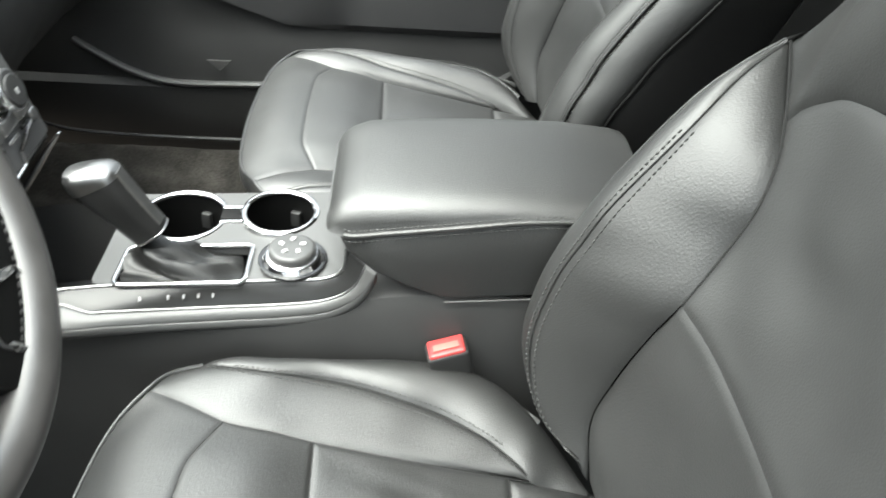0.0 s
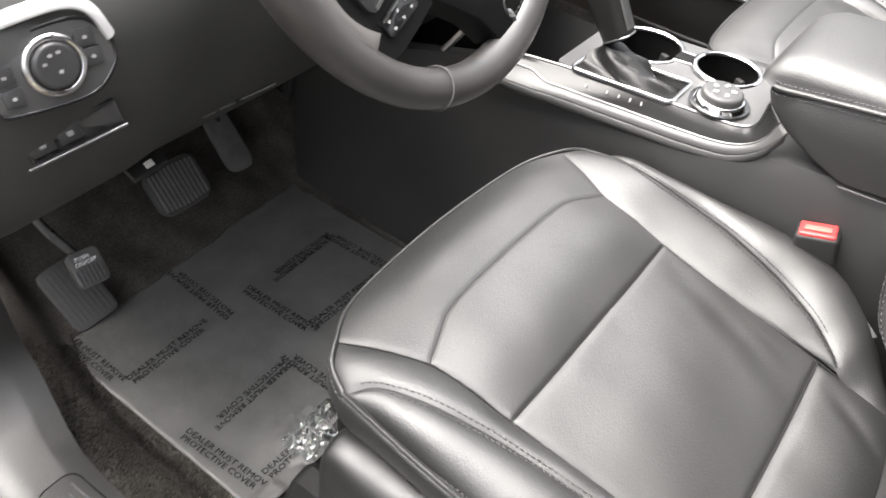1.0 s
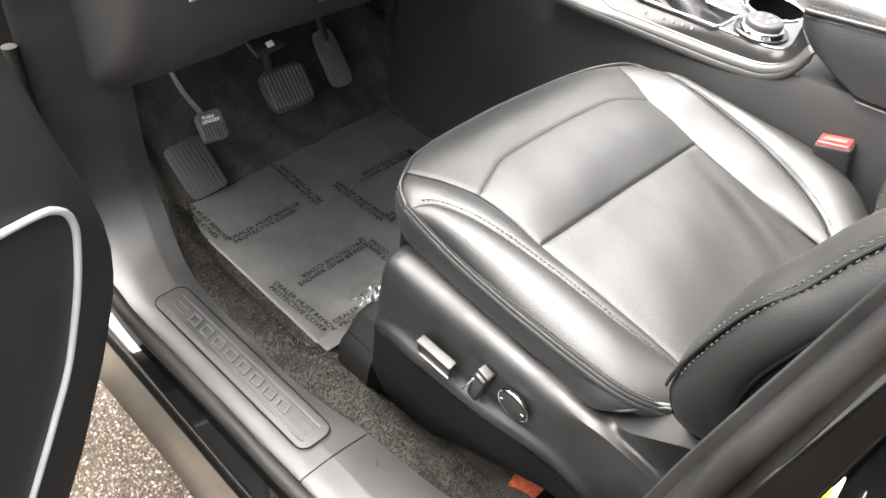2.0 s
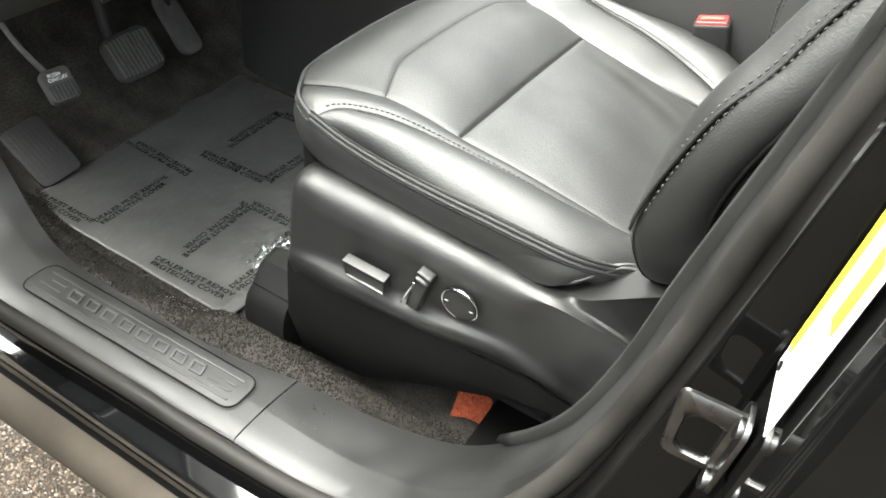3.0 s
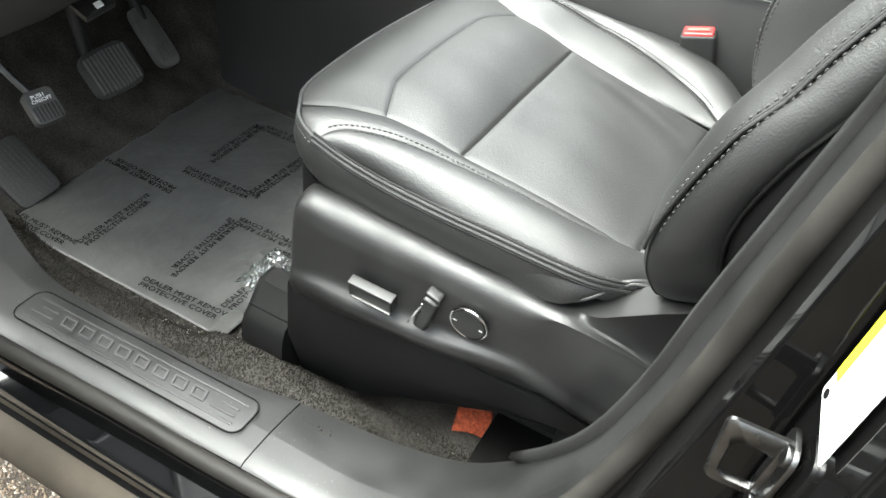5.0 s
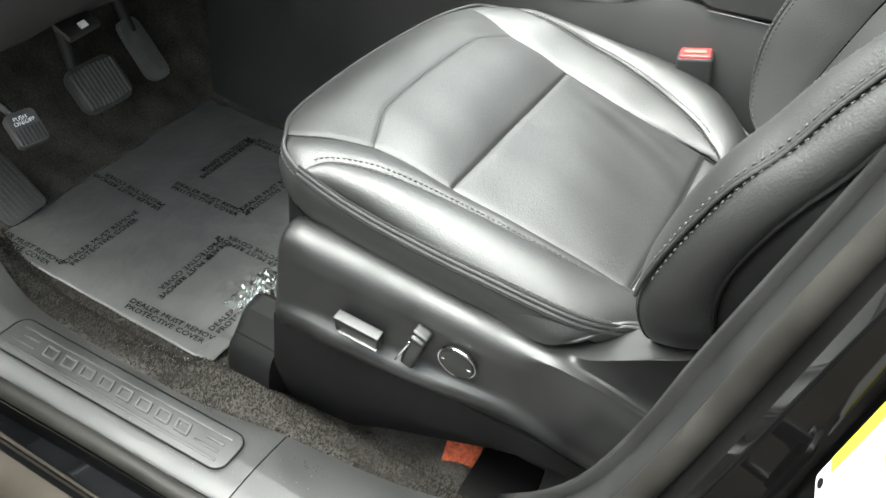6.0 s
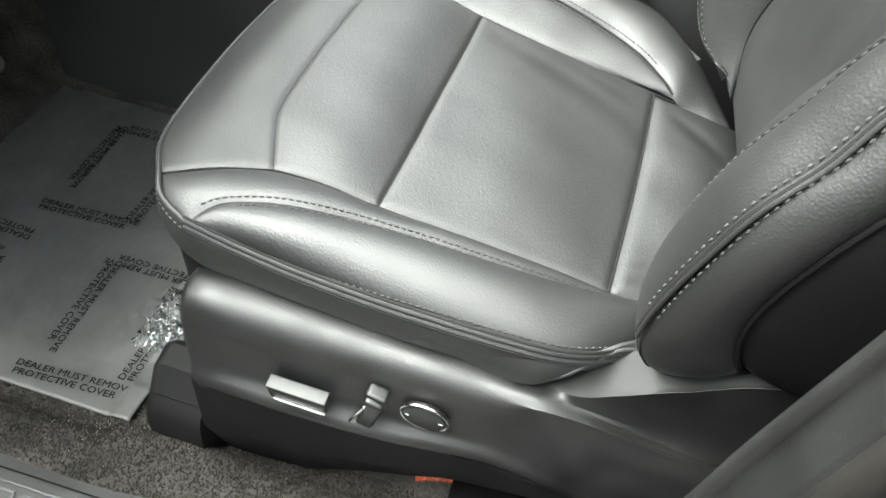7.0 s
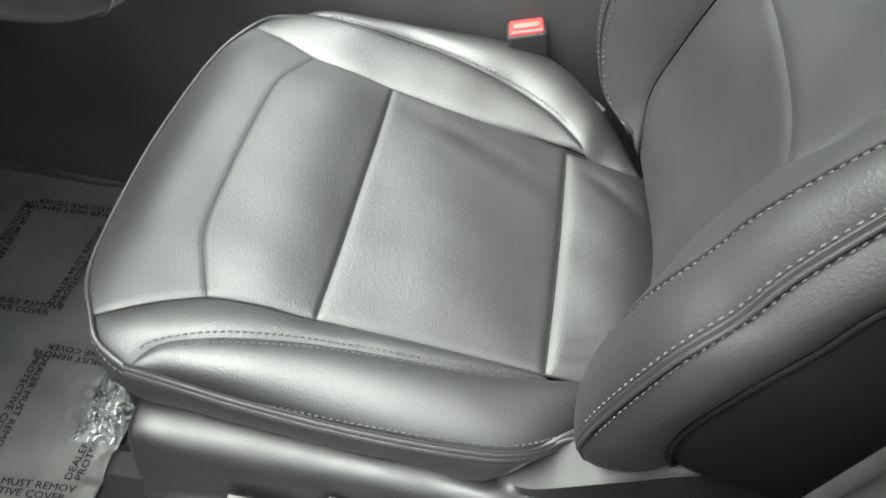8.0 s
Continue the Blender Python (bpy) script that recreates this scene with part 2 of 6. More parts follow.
def coons(c0, c1, d0=None, d1=None, nu=40, nv=20, puff=0.0, tuck=0.0, roll=0.006, wave=0.0, seed=0, folds=(), up=(0, 0, 1)):
    """A cushioned panel between the curves c0 and c1 (and, across their ends, d0 and d1): puffed in the middle, tucked in at its seams."""
    a, b = spline(c0, nu), spline(c1, nu)
    v = np.linspace(0, 1, nv)
    e0 = spline(d0, nv) if d0 is not None else a[0] + v[:, None] * (b[0] - a[0])
    e1 = spline(d1, nv) if d1 is not None else a[-1] + v[:, None] * (b[-1] - a[-1])
    u = np.linspace(0, 1, nu)
    U, V = u[:, None, None], v[None, :, None]
    P = (1 - V) * a[:, None] + V * b[:, None] + (1 - U) * e0[None] + U * e1[None] - ((1 - U) * (1 - V) * a[0] + U * (1 - V) * a[-1] + (1 - U) * V * b[0] + U * V * b[-1])
    N = np.cross(np.gradient(P, axis=0), np.gradient(P, axis=1))
    N /= np.linalg.norm(N, axis=2, keepdims=True) + 1e-12
    flip = (N * np.array(up)).sum() < 0
    if flip:
        N = -N
    lu = np.linalg.norm(np.diff(P, axis=0), axis=2).sum(0).mean()
    lv = np.linalg.norm(np.diff(P, axis=1), axis=2).sum(1).mean()
    edge = np.minimum(np.minimum(u, 1 - u)[:, None] * lu, np.minimum(v, 1 - v)[None] * lv)
    h = puff * (1 - (2 * U[..., 0] - 1) ** 4) * (1 - (2 * V[..., 0] - 1) ** 2) - tuck * np.exp(-((edge / roll) ** 1.5))
    if wave:
        h = h + np.array([[wave * noise.noise(Vector(P[i, j] * 18) + Vector((seed, 0, 0))) for j in range(nv)] for i in range(nu)]) * np.minimum(1, edge / 0.02)
    for u0, v0, u1, v1, depth, width in folds:
        s = np.clip(((U[..., 0] - u0) * (u1 - u0) * lu ** 2 + (V[..., 0] - v0) * (v1 - v0) * lv ** 2) / (((u1 - u0) * lu) ** 2 + ((v1 - v0) * lv) ** 2), 0, 1)
        far = np.hypot((U[..., 0] - u0 - s * (u1 - u0)) * lu, (V[..., 0] - v0 - s * (v1 - v0)) * lv)
        h = h - depth * np.exp(-((far / width) ** 2)) * np.sin(np.pi * np.clip(s, 0.04, 0.96)) * np.minimum(1, edge / 0.008)
    faces = grid_faces(nu, nv)
    return (P + N * h[..., None]).reshape(-1, 3), faces if flip else [q[::-1] for q in faces]


def loft(sections, mat, name, parent=None, label="", closed=True, caps=True):
    """A skin over sections of equally many points."""
    S = np.array(sections, float)
    nu, nv = S.shape[:2]
    bm = bmesh.new()
    vs = [[bm.verts.new(p) for p in row] for row in S]
    for i in range(nu - 1):
        for j in range(nv if closed else nv - 1):
            k = (j + 1) % nv
            bm.faces.new((vs[i][j], vs[i][k], vs[i + 1][k], vs[i + 1][j]))
    if caps and closed:
        bm.faces.new(vs[0][::-1])
        bm.faces.new(vs[-1])
    bmesh.ops.recalc_face_normals(bm, faces=bm.faces)
    return part(name, bm, mat, parent, label)


def tube(path, radius, mat, name, parent=None, label="", sides=10, closed=False, flat=1.0):
    """A round cord along a path. radius may be a list."""
    p = np.array(path, float)
    n = len(p)
    r = np.broadcast_to(np.array(radius, float), (n,))
    t = np.roll(p, -1, 0) - np.roll(p, 1, 0) if closed else np.gradient(p, axis=0)
    t /= np.linalg.norm(t, axis=1, keepdims=True) + 1e-12
    side = np.cross(t[0], (0.3, 0.2, 1.0))
    rings = []
    for i in range(n):
        side = side - t[i] * (side @ t[i])
        side /= np.linalg.norm(side) + 1e-12
        up = np.cross(t[i], side)
        rings.append([p[i] + r[i] * (math.cos(a) * side + flat * math.sin(a) * up) for a in np.linspace(0, 2 * math.pi, sides, endpoint=False)])
    if closed:
        bm = bmesh.new()
        vs = [[bm.verts.new(q) for q in row] for row in rings]
        for i in range(n):
            for j in range(sides):
                bm.faces.new((vs[i][j], vs[i][(j + 1) % sides], vs[(i + 1) % n][(j + 1) % sides], vs[(i + 1) % n][j]))
        bmesh.ops.recalc_face_normals(bm, faces=bm.faces)
        return part(name, bm, mat, parent, label)
    return loft(rings, mat, name, parent, label)


def rounded(size, bevel=0.004, segments=3, m=None, taper=None):
    """A bevelled block as a bmesh; taper scales its top."""
    bm = bmesh.new()
    bmesh.ops.create_cube(bm, size=1.0)
    for v in bm.verts:
        k = 1.0 if not taper or v.co.z < 0 else taper
        v.co = Vector((v.co.x * size[0] * k, v.co.y * size[1] * k, v.co.z * size[2]))
    if bevel:
        bmesh.ops.bevel(bm, geom=bm.edges[:], offset=bevel, segments=segments, profile=0.6, affect="EDGES")
    if m is not None:
        bm.transform(m)
    return bm


def disc(r, depth, bevel=0.002, sides=48, m=None, top=None):
    bm = bmesh.new()
    bmesh.ops.create_cone(bm, cap_ends=True, segments=sides, radius1=r, radius2=top or r, depth=depth)
    rim = [e for e in bm.edges if abs(e.verts[0].co.z - e.verts[1].co.z) < 1e-6]
    if bevel:
        bmesh.ops.bevel(bm, geom=rim, offset=bevel, segments=3, profile=0.6, affect="EDGES")
    if m is not None:
        bm.transform(m)
    return bm


def plate(outline, depth, m=None, bevel=0.0015):
    """A flat plate of the given outline (x, y), its top at z = 0."""
    bm = bmesh.new()
    top = [bm.verts.new((x, y, 0)) for x, y in outline]
    face = bm.faces.new(top)
    if face.normal.z < 0:
        face.normal_flip()
    ext = bmesh.ops.extrude_face_region(bm, geom=[face])
    for v in [g for g in ext["geom"] if isinstance(g, bmesh.types.BMVert)]:
        v.co.z -= depth
    bmesh.ops.recalc_face_normals(bm, faces=bm.faces)
    if bevel:
        edges = [e for e in bm.edges if all(abs(v.co.z) < 1e-7 for v in e.verts)]
        bmesh.ops.bevel(bm, geom=edges, offset=bevel, segments=2, profile=0.6, affect="EDGES")
    if m is not None:
        bm.transform(m)
    return bm


def round_rect(w, h, r, n=6):
    pts = []
    for cx, cy, a0 in ((w / 2 - r, h / 2 - r, 0), (-w / 2 + r, h / 2 - r, 90), (-w / 2 + r, -h / 2 + r, 180), (w / 2 - r, -h / 2 + r, 270)):
        for k in range(n + 1):
            a = radians(a0 + 90 * k / n)
            pts.append((cx + r * math.cos(a), cy + r * math.sin(a)))
    return pts


def axes(origin, x, y):
    """The pose whose x and y run along the given directions."""
    x = Vector(x).normalized()
    z = x.cross(Vector(y)).normalized()
    y = z.cross(x)
    m = Matrix((x, y, z)).transposed().to_4x4()
    m.translation = origin
    return m


def lettering(text, size, m, mat, name, parent, label="", depth=0.0002, bold=0.0):
    """Words in the built-in font as a mesh."""
    cu = bpy.data.curves.new("letters", "FONT")
    cu.body, cu.size, cu.extrude = text, size, depth
    cu.align_x, cu.align_y = "LEFT", "BOTTOM"
    cu.resolution_u = 2
    cu.offset = bold
    tmp = bpy.data.objects.new("letters", cu)
    scene.collection.objects.link(tmp)
    me = bpy.data.meshes.new_from_object(tmp.evaluated_get(bpy.context.evaluated_depsgraph_get()))
    bpy.data.objects.remove(tmp)
    bpy.data.curves.remove(cu)
    me.transform(m)
    me.materials.clear()
    me.materials.append(mat)
    ob = new(name, me)
    ob.parent = parent
    if label:
        ob["label"] = label
    return ob


def stitches(path, mat, name, parent, pitch=0.0052, length=0.0037, thick=0.0007, lift=0.0, normal=(0, 0, 1), label=""):
    """A run of short thread stitches along a path, as one mesh."""
    p = np.array(path, float)
    s = np.r_[0, np.cumsum(np.linalg.norm(np.diff(p, axis=0), axis=1))]
    verts, faces = [], []
    nrm = np.array(normal, float) / np.linalg.norm(normal)
    for c in np.arange(pitch, s[-1] - pitch, pitch):
        q = np.array([np.interp(c, s, p[:, k]) for k in range(3)])
        w = np.array([np.interp(c + 0.001, s, p[:, k]) for k in range(3)]) - q
        w /= np.linalg.norm(w) + 1e-12
        side = np.cross(nrm, w)
        side /= np.linalg.norm(side) + 1e-12
        up = np.cross(w, side)
        q = q + up * lift
        base = len(verts)
        for f, r in ((-0.5, 0.35), (-0.25, 1.0), (0.25, 1.0), (0.5, 0.35)):
            for a in (0, 60, 120, 180, 240, 300):
                verts.append(q + w * f * length + thick * r * (math.cos(radians(a)) * side + math.sin(radians(a)) * up))
        for k in range(3):
            for j in range(6):
                faces.append((base + k * 6 + j, base + k * 6 + (j + 1) % 6, base + k * 6 + 6 + (j + 1) % 6, base + k * 6 + 6 + j))
        faces.append(tuple(base + j for j in range(5, -1, -1)))
        faces.append(tuple(base + 18 + j for j in range(6)))
    return mesh_ob(name, verts, faces, mat, parent, label)


# ---- the setting: ground, floor, shell of the car ----
def sheet(name, rows, mat, label, category, thick=0.0, nu=40, nv=24, parent=None, kind="structure", bumpy=0.0):
    """A smooth sheet over rows of equally many points, splined both ways."""
    R = np.array([spline(r, nv) for r in rows])
    G = np.array([spline(R[:, j], nu) for j in range(nv)]).transpose(1, 0, 2)
    if bumpy:
        G = G + np.array([[[0, 0, bumpy * noise.fractal(Vector(p * 30), 0.8, 2.0, 4)] for p in row] for row in G])
    ob = mesh_ob(name, G.reshape(-1, 3), [q[::-1] for q in grid_faces(nu, nv)], mat, parent)
    if thick:
        so = ob.modifiers.new("thickness", "SOLIDIFY")
        so.thickness, so.offset = thick, -1
    if label:
        tagged(ob, label, category, kind=kind)
    return ob


def block(name, lo, hi, mat, label, category, bevel=0.01, kind="structure", parent=None):
    m = pose(*[(a + b) / 2 for a, b in zip(lo, hi)])
    ob = part(name, rounded([b - a for a, b in zip(lo, hi)], bevel, 2, m), mat, parent)
    if category:
        tagged(ob, label, category, kind=kind)
    return ob


ground = mesh_ob("ground", [(-300, -300, 0), (300, -300, 0), (300, 300, 0), (-300, 300, 0)], [(0, 1, 2, 3)], ASPHALT, smooth=False)
tagged(ground, "coarse brown-grey asphalt beside the car", "ground", kind="structure")

# loose aggregate in the worn asphalt beside the car
stone_rng = random.Random(5)
tv, tf = [], []
for k in range(9000):
    gx, gy = stone_rng.uniform(-1.0, -0.30), stone_rng.uniform(-0.62, -0.24)
    gr = stone_rng.uniform(0.0016, 0.0042)
    turn, squash = stone_rng.uniform(0, 3.1), stone_rng.uniform(0.5, 1.0)
    b0 = len(tv)
    for q in range(5):
        a = turn + q * 1.2566
        tv.append((gx + gr * stone_rng.uniform(0.7, 1.2) * math.cos(a), gy + gr * squash * stone_rng.uniform(0.7, 1.2) * math.sin(a), 0.0003))
    for q in range(3):
        a = turn + q * 2.0944
        tv.append((gx + gr * 0.5 * math.cos(a), gy + gr * 0.5 * squash * math.sin(a), gr * stone_rng.uniform(0.5, 0.9)))
    tf += [(b0, b0 + 1, b0 + 5), (b0 + 1, b0 + 2, b0 + 6), (b0 + 1, b0 + 6, b0 + 5), (b0 + 2, b0 + 3, b0 + 6), (b0 + 3, b0 + 4, b0 + 7), (b0 + 3, b0 + 7, b0 + 6), (b0 + 4, b0, b0 + 7), (b0, b0 + 5, b0 + 7), (b0 + 5, b0 + 6, b0 + 7)]
tagged(mesh_ob("aggregate", tv, tf, STONES, smooth=False), "brown and grey stone chips in the asphalt", "stones", kind="stuff")

# carpeted floor: side wall up to the sill, flat, tunnel wall, toe board in front
floor_rows = []
for x, z in ((-0.98, 0.86), (-0.86, 0.70), (-0.76, 0.545), (-0.66, 0.462), (-0.5, 0.452), (-0.27, 0.452), (-0.21, 0.452), (0.0, 0.452), (0.2, 0.452), (0.5, 0.452), (1.0, 0.47), (1.5, 0.47)):
    s = max(z, 0.54)
    inn = 0.03 if x < -0.6 else 0.0
    fold = 1.0 if -0.25 < x < 0.3 else 0.0
    floor_rows.append([(x, -0.335 + inn, s + 0.006), (x, -0.318 + inn, s + 0.004), (x, -0.262 + inn + 0.019 * fold, z + 0.045 + 0.008 * fold), (x, -0.222 + inn - 0.004 * fold, z + 0.003), (x, -0.1, z), (x, 0.1, z), (x, 0.22, z), (x, 0.27, z + 0.02), (x, 0.30, z + 0.12),
                       (x, 0.42, z + 0.12), (x, 0.46, z + 0.02), (x, 0.52, z), (x, 0.75, z), (x, 0.96, z), (x, 1.02, z + 0.05), (x, 1.06, s + 0.01)])
carpet = sheet("floor", floor_rows, CARPET, "dark charcoal loop carpet over the car floor", "carpet", 0.012, nu=150, nv=170, bumpy=0.0025)

# stiff loops of the carpet pile beside the sill, shade put into their colour
pile_rng = random.Random(21)
pile_v, pile_f = [], []
pile_faces = [f for f in carpet.data.polygons if -0.62 < f.center.x < 0.26 and -0.330 < f.center.y < -0.19]
for k in range(26000):
    f = pile_rng.choice(pile_faces)
    vs = [carpet.data.vertices[i].co for i in f.vertices]
    a, b = pile_rng.random(), pile_rng.random()
    c = vs[0].lerp(vs[1], a).lerp(vs[3].lerp(vs[2], a), b)
    nn = f.normal if f.normal.z > 0 else -f.normal
    tip = c + nn * pile_rng.uniform(0.0012, 0.0034) + Vector((pile_rng.gauss(0, 0.0012), pile_rng.gauss(0, 0.0012), 0))
    q = pile_rng.uniform(0, 6.28)
    t1 = nn.orthogonal().normalized()
    t2 = nn.cross(t1)
    w = pile_rng.uniform(0.0006, 0.0013)
    b0 = len(pile_v)
    pile_v += [tuple(c + t1 * w * math.cos(q + e) + t2 * w * math.sin(q + e) - nn * 0.0004) for e in (0, 2.094, 4.189)] + [tuple(tip)]
    pile_f += [(b0, b0 + 1, b0 + 3), (b0 + 1, b0 + 2, b0 + 3), (b0 + 2, b0, b0 + 3)]
tagged(mesh_ob("shaded_pile", pile_v, pile_f, PILE, smooth=False), "coarse brown-grey carpet pile beside the sill, darkened as shade", "carpet pile", kind="stuff")

# roof, rear wall and the far side, seen only as the dark of the cabin
# unseen roof; its front edge is set back to shape the light
sheet("ceiling", [[(x, y, z + (0.0 if abs(y - 0.37) < 0.6 else -0.06)) for y in (-0.35, -0.15, 0.37, 0.89, 1.09)] for x, z in ((0.13, 1.60), (0.3, 1.64), (0.6, 1.66), (1.2, 1.64), (1.7, 1.58))],
             ROOFING, "pale grey fabric headliner of the unseen car roof, cut back for light", "headliner", 0.03)
block("wall_rear", (1.62, -0.45, 0.45), (1.68, 1.2, 1.6), PLASTIC_DARK, "dark trim closing the cabin behind the seats", "trim")
block("wall_side", (0.42, -0.50, 0.30), (1.66, -0.44, 1.10), PLASTIC_DARK, "dark closed rear door beside the pillar", "trim")
block("wall_far", (0.42, 1.18, 0.30), (1.66, 1.24, 1.10), PLASTIC_DARK, "dark far rear door panel", "trim")
block("wall_front", (-1.02, -0.42, 0.50), (-0.96, 1.2, 1.12), PLASTIC_DARK, "dark bulkhead in front of the footwell", "trim")


# ---- door sill and pillars ----
def ribbon(name, inner, outer, mat, parent, label="", n=60, m=14, puff=0.004, up=(0, 0, 1), tuck=0.0):
    v, f = coons(inner, outer, nu=n, nv=m, puff=puff, up=up, tuck=tuck)
    ob = mesh_ob(name, v, f, mat, parent, label)
    so = ob.modifiers.new("thickness", "SOLIDIFY")
    so.thickness, so.offset = 0.006, -1
    return ob


sill = thing("door_sill", "black grained plastic sill trim with an embossed scuff plate, along the open doorway", "door sill", (-0.1, -0.36, 0.5), kind="structure")


def under(parent, ob):
    ob.parent = parent
    ob.matrix_parent_inverse = Matrix.Translation(-parent.location)
    return ob


front_in = [(-0.54, -0.30, 1.0), (-0.538, -0.30, 0.85), (-0.533, -0.30, 0.72), (-0.524, -0.30, 0.64), (-0.505, -0.30, 0.598), (-0.47, -0.308, 0.570), (-0.42, -0.320, 0.557), (-0.36, -0.326, 0.554), (-0.23, -0.327, 0.554), (-0.15, -0.321, 0.554), (-0.0690, -0.305, 0.554)]
front_out = [(-0.575, -0.41, 1.0), (-0.572, -0.41, 0.85), (-0.564, -0.41, 0.72), (-0.552, -0.41, 0.64), (-0.53, -0.41, 0.597), (-0.49, -0.412, 0.568), (-0.44, -0.412, 0.556), (-0.38, -0.413, 0.552), (-0.2, -0.408, 0.552), (-0.0680, -0.403, 0.552)]
rear_in = [(-0.0678, -0.305, 0.553), (0.03, -0.295, 0.555), (0.105, -0.290, 0.575), (0.155, -0.298, 0.625), (0.190, -0.316, 0.685), (0.216, -0.327, 0.745), (0.236, -0.330, 0.82), (0.249, -0.330, 0.895), (0.262, -0.330, 0.96), (0.289, -0.330, 1.09), (0.34, -0.33, 1.35), (0.39, -0.33, 1.6)]
rear_out = [(-0.0668, -0.403, 0.5515), (0.03, -0.400, 0.553), (0.12, -0.394, 0.582), (0.175, -0.386, 0.63), (0.212, -0.378, 0.685), (0.238, -0.369, 0.745), (0.257, -0.363, 0.815), (0.274, -0.360, 0.90), (0.288, -0.360, 0.99), (0.308, -0.360, 1.09), (0.36, -0.36, 1.35), (0.41, -0.36, 1.6)]


def creased_trim(rail_in, rail_out, reach, fall, parts=110):
    """A sill trim between two rails: flat outside, and from a crease sloping down to the carpet inside."""
    a, b = spline(rail_in, parts), spline(rail_out, parts)
    crease = a + (b - a) * np.interp(np.linspace(0, 1, parts), np.linspace(0, 1, len(reach)), reach)[:, None]
    drop = np.interp(np.linspace(0, 1, parts), np.linspace(0, 1, len(fall)), fall)[:, None]
    face = np.cross(np.gradient(a, axis=0), b - a)
    face /= np.linalg.norm(face, axis=1, keepdims=True)
    face *= np.sign((face * np.array([0, -0.6, 1.0])).sum())
    rows = [a - face * drop, a + (crease - a) * 0.5 - face * 0.42 * drop, a + (crease - a) * 0.975 - face * 0.022 * drop, crease, crease + (b - crease) * 0.02, crease + (b - crease) * 0.5 + face * 0.0006, b - (b - crease) * 0.08, b - face * 0.003]
    ob = under(sill, mesh_ob("sill_trim", np.array(rows).reshape(-1, 3), [q[::-1] for q in grid_faces(8, parts)], PLASTIC, None))
    so = ob.modifiers.new("thickness", "SOLIDIFY")
    so.thickness, so.offset = 0.006, -1
    ob.modifiers.new("hard_rim", "EDGE_SPLIT").split_angle = radians(40)


creased_trim(front_in, front_out, (0.2, 0.2, 0.25, 0.35, 0.54), (0.0, 0.001, 0.003, 0.005, 0.008))
creased_trim(rear_in, rear_out, (0.54, 0.72, 0.80, 0.62, 0.50), (0.008, 0.013, 0.010, 0.006, 0.005))
# lip inside, carpet edge, and the outer drop with its rubber seal
seal_path = spline(front_out[1:-1] + [(-0.09, -0.406, 0.5505)] + rear_out[1:], 150) + np.array([0.0, -0.006, -0.007])
under(sill, tube(seal_path, 0.009, SEAL, "door_seal", None, "dusty black rubber door seal", sides=12))
drop = [(p[0], p[1] - 0.004, p[2] - 0.014) for p in seal_path[::6]]
drop2 = [(p[0] + (0.02 if p[2] > 0.62 and p[0] > 0 else 0), p[1] - (0.001 if p[2] < 0.56 else 0.010), p[2] - (0.053 if p[2] < 0.6 else 0.03)) for p in seal_path[::6]]
under(sill, ribbon("outer_flange", drop, drop2, PAINT, None, "gloss black painted flange", n=90, m=6, puff=0.0, up=(0, -1, 0)))

# scuff plate: recessed outline, two ribs a side, raised letters as plain paler bars
P0, PX, PY = Vector((-0.2425, -0.3625, 0.5555)), Vector((0.2887, 0.0077, -0.0008)).normalized(), Vector((-0.05, 1, 0.0)).normalized()
scuff = axes(P0, PX, PY)
groove = [scuff @ Vector((x, y, 0.0008)) for x, y in round_rect(0.303, 0.047, 0.014)]
under(sill, tube(np.array([tuple(p) for p in groove]), 0.0007, BLACK_INK, "plate_groove", None, closed=True, sides=6))
plate_ob = part("scuff_plate", plate(round_rect(0.300, 0.044, 0.013), 0.003, scuff @ pose(0, 0, 0.0008), 0.0004), PLASTIC, None, "satin black scuff plate with paler raised marks")
under(sill, plate_ob)
for y in (-0.0135, 0.0135):
    under(plate_ob, part("rib", rounded((0.278, 0.0034, 0.0026), 0.0010, 2, scuff @ pose(0, y, 0.0007)), PLASTIC))
for x, y, w in ((-0.122, -0.0045, 0.030), (-0.118, 0.0045, 0.022), (0.120, -0.0045, 0.030), (0.124, 0.0045, 0.022)):
    under(plate_ob, part("rib", rounded((w, 0.0034, 0.0026), 0.0010, 2, scuff @ pose(x, y, 0.0007)), PLASTIC))
# the raised name, drawn as eight groups of slanted paler bars
for k in range(8):
    x = -0.0875 + k * 0.0250
    for bx, by, w, h in ((0.0, 0.0058, 0.0165, 0.0022), (0.0, -0.0058, 0.0165, 0.0022), (-0.0075, 0.0, 0.0028, 0.0094), (0.0075, 0.0, 0.0028, 0.0094)):
        slant = [(bx - w / 2 - 0.30 * (by - h / 2), by - h / 2), (bx + w / 2 - 0.30 * (by - h / 2), by - h / 2), (bx + w / 2 - 0.30 * (by + h / 2), by + h / 2), (bx - w / 2 - 0.30 * (by + h / 2), by + h / 2)]
        under(plate_ob, part("raised_mark", plate(slant, 0.0024, scuff @ pose(x, 0, 0.0030), 0.0005), GREY_TRIM, None))

# rocker below the doorway
rocker = thing("rocker_panel", "gloss black painted rocker with dusty taupe cladding strip below the doorway", "rocker panel", (-0.1, -0.43, 0.4), kind="structure")


def rail(name, prof, mat, label="", x0=-0.72, x1=0.75):
    return under(rocker, loft([[(x, y, z) for y, z in prof] for x in np.linspace(x0, x1, 12)], mat, name, None, label))


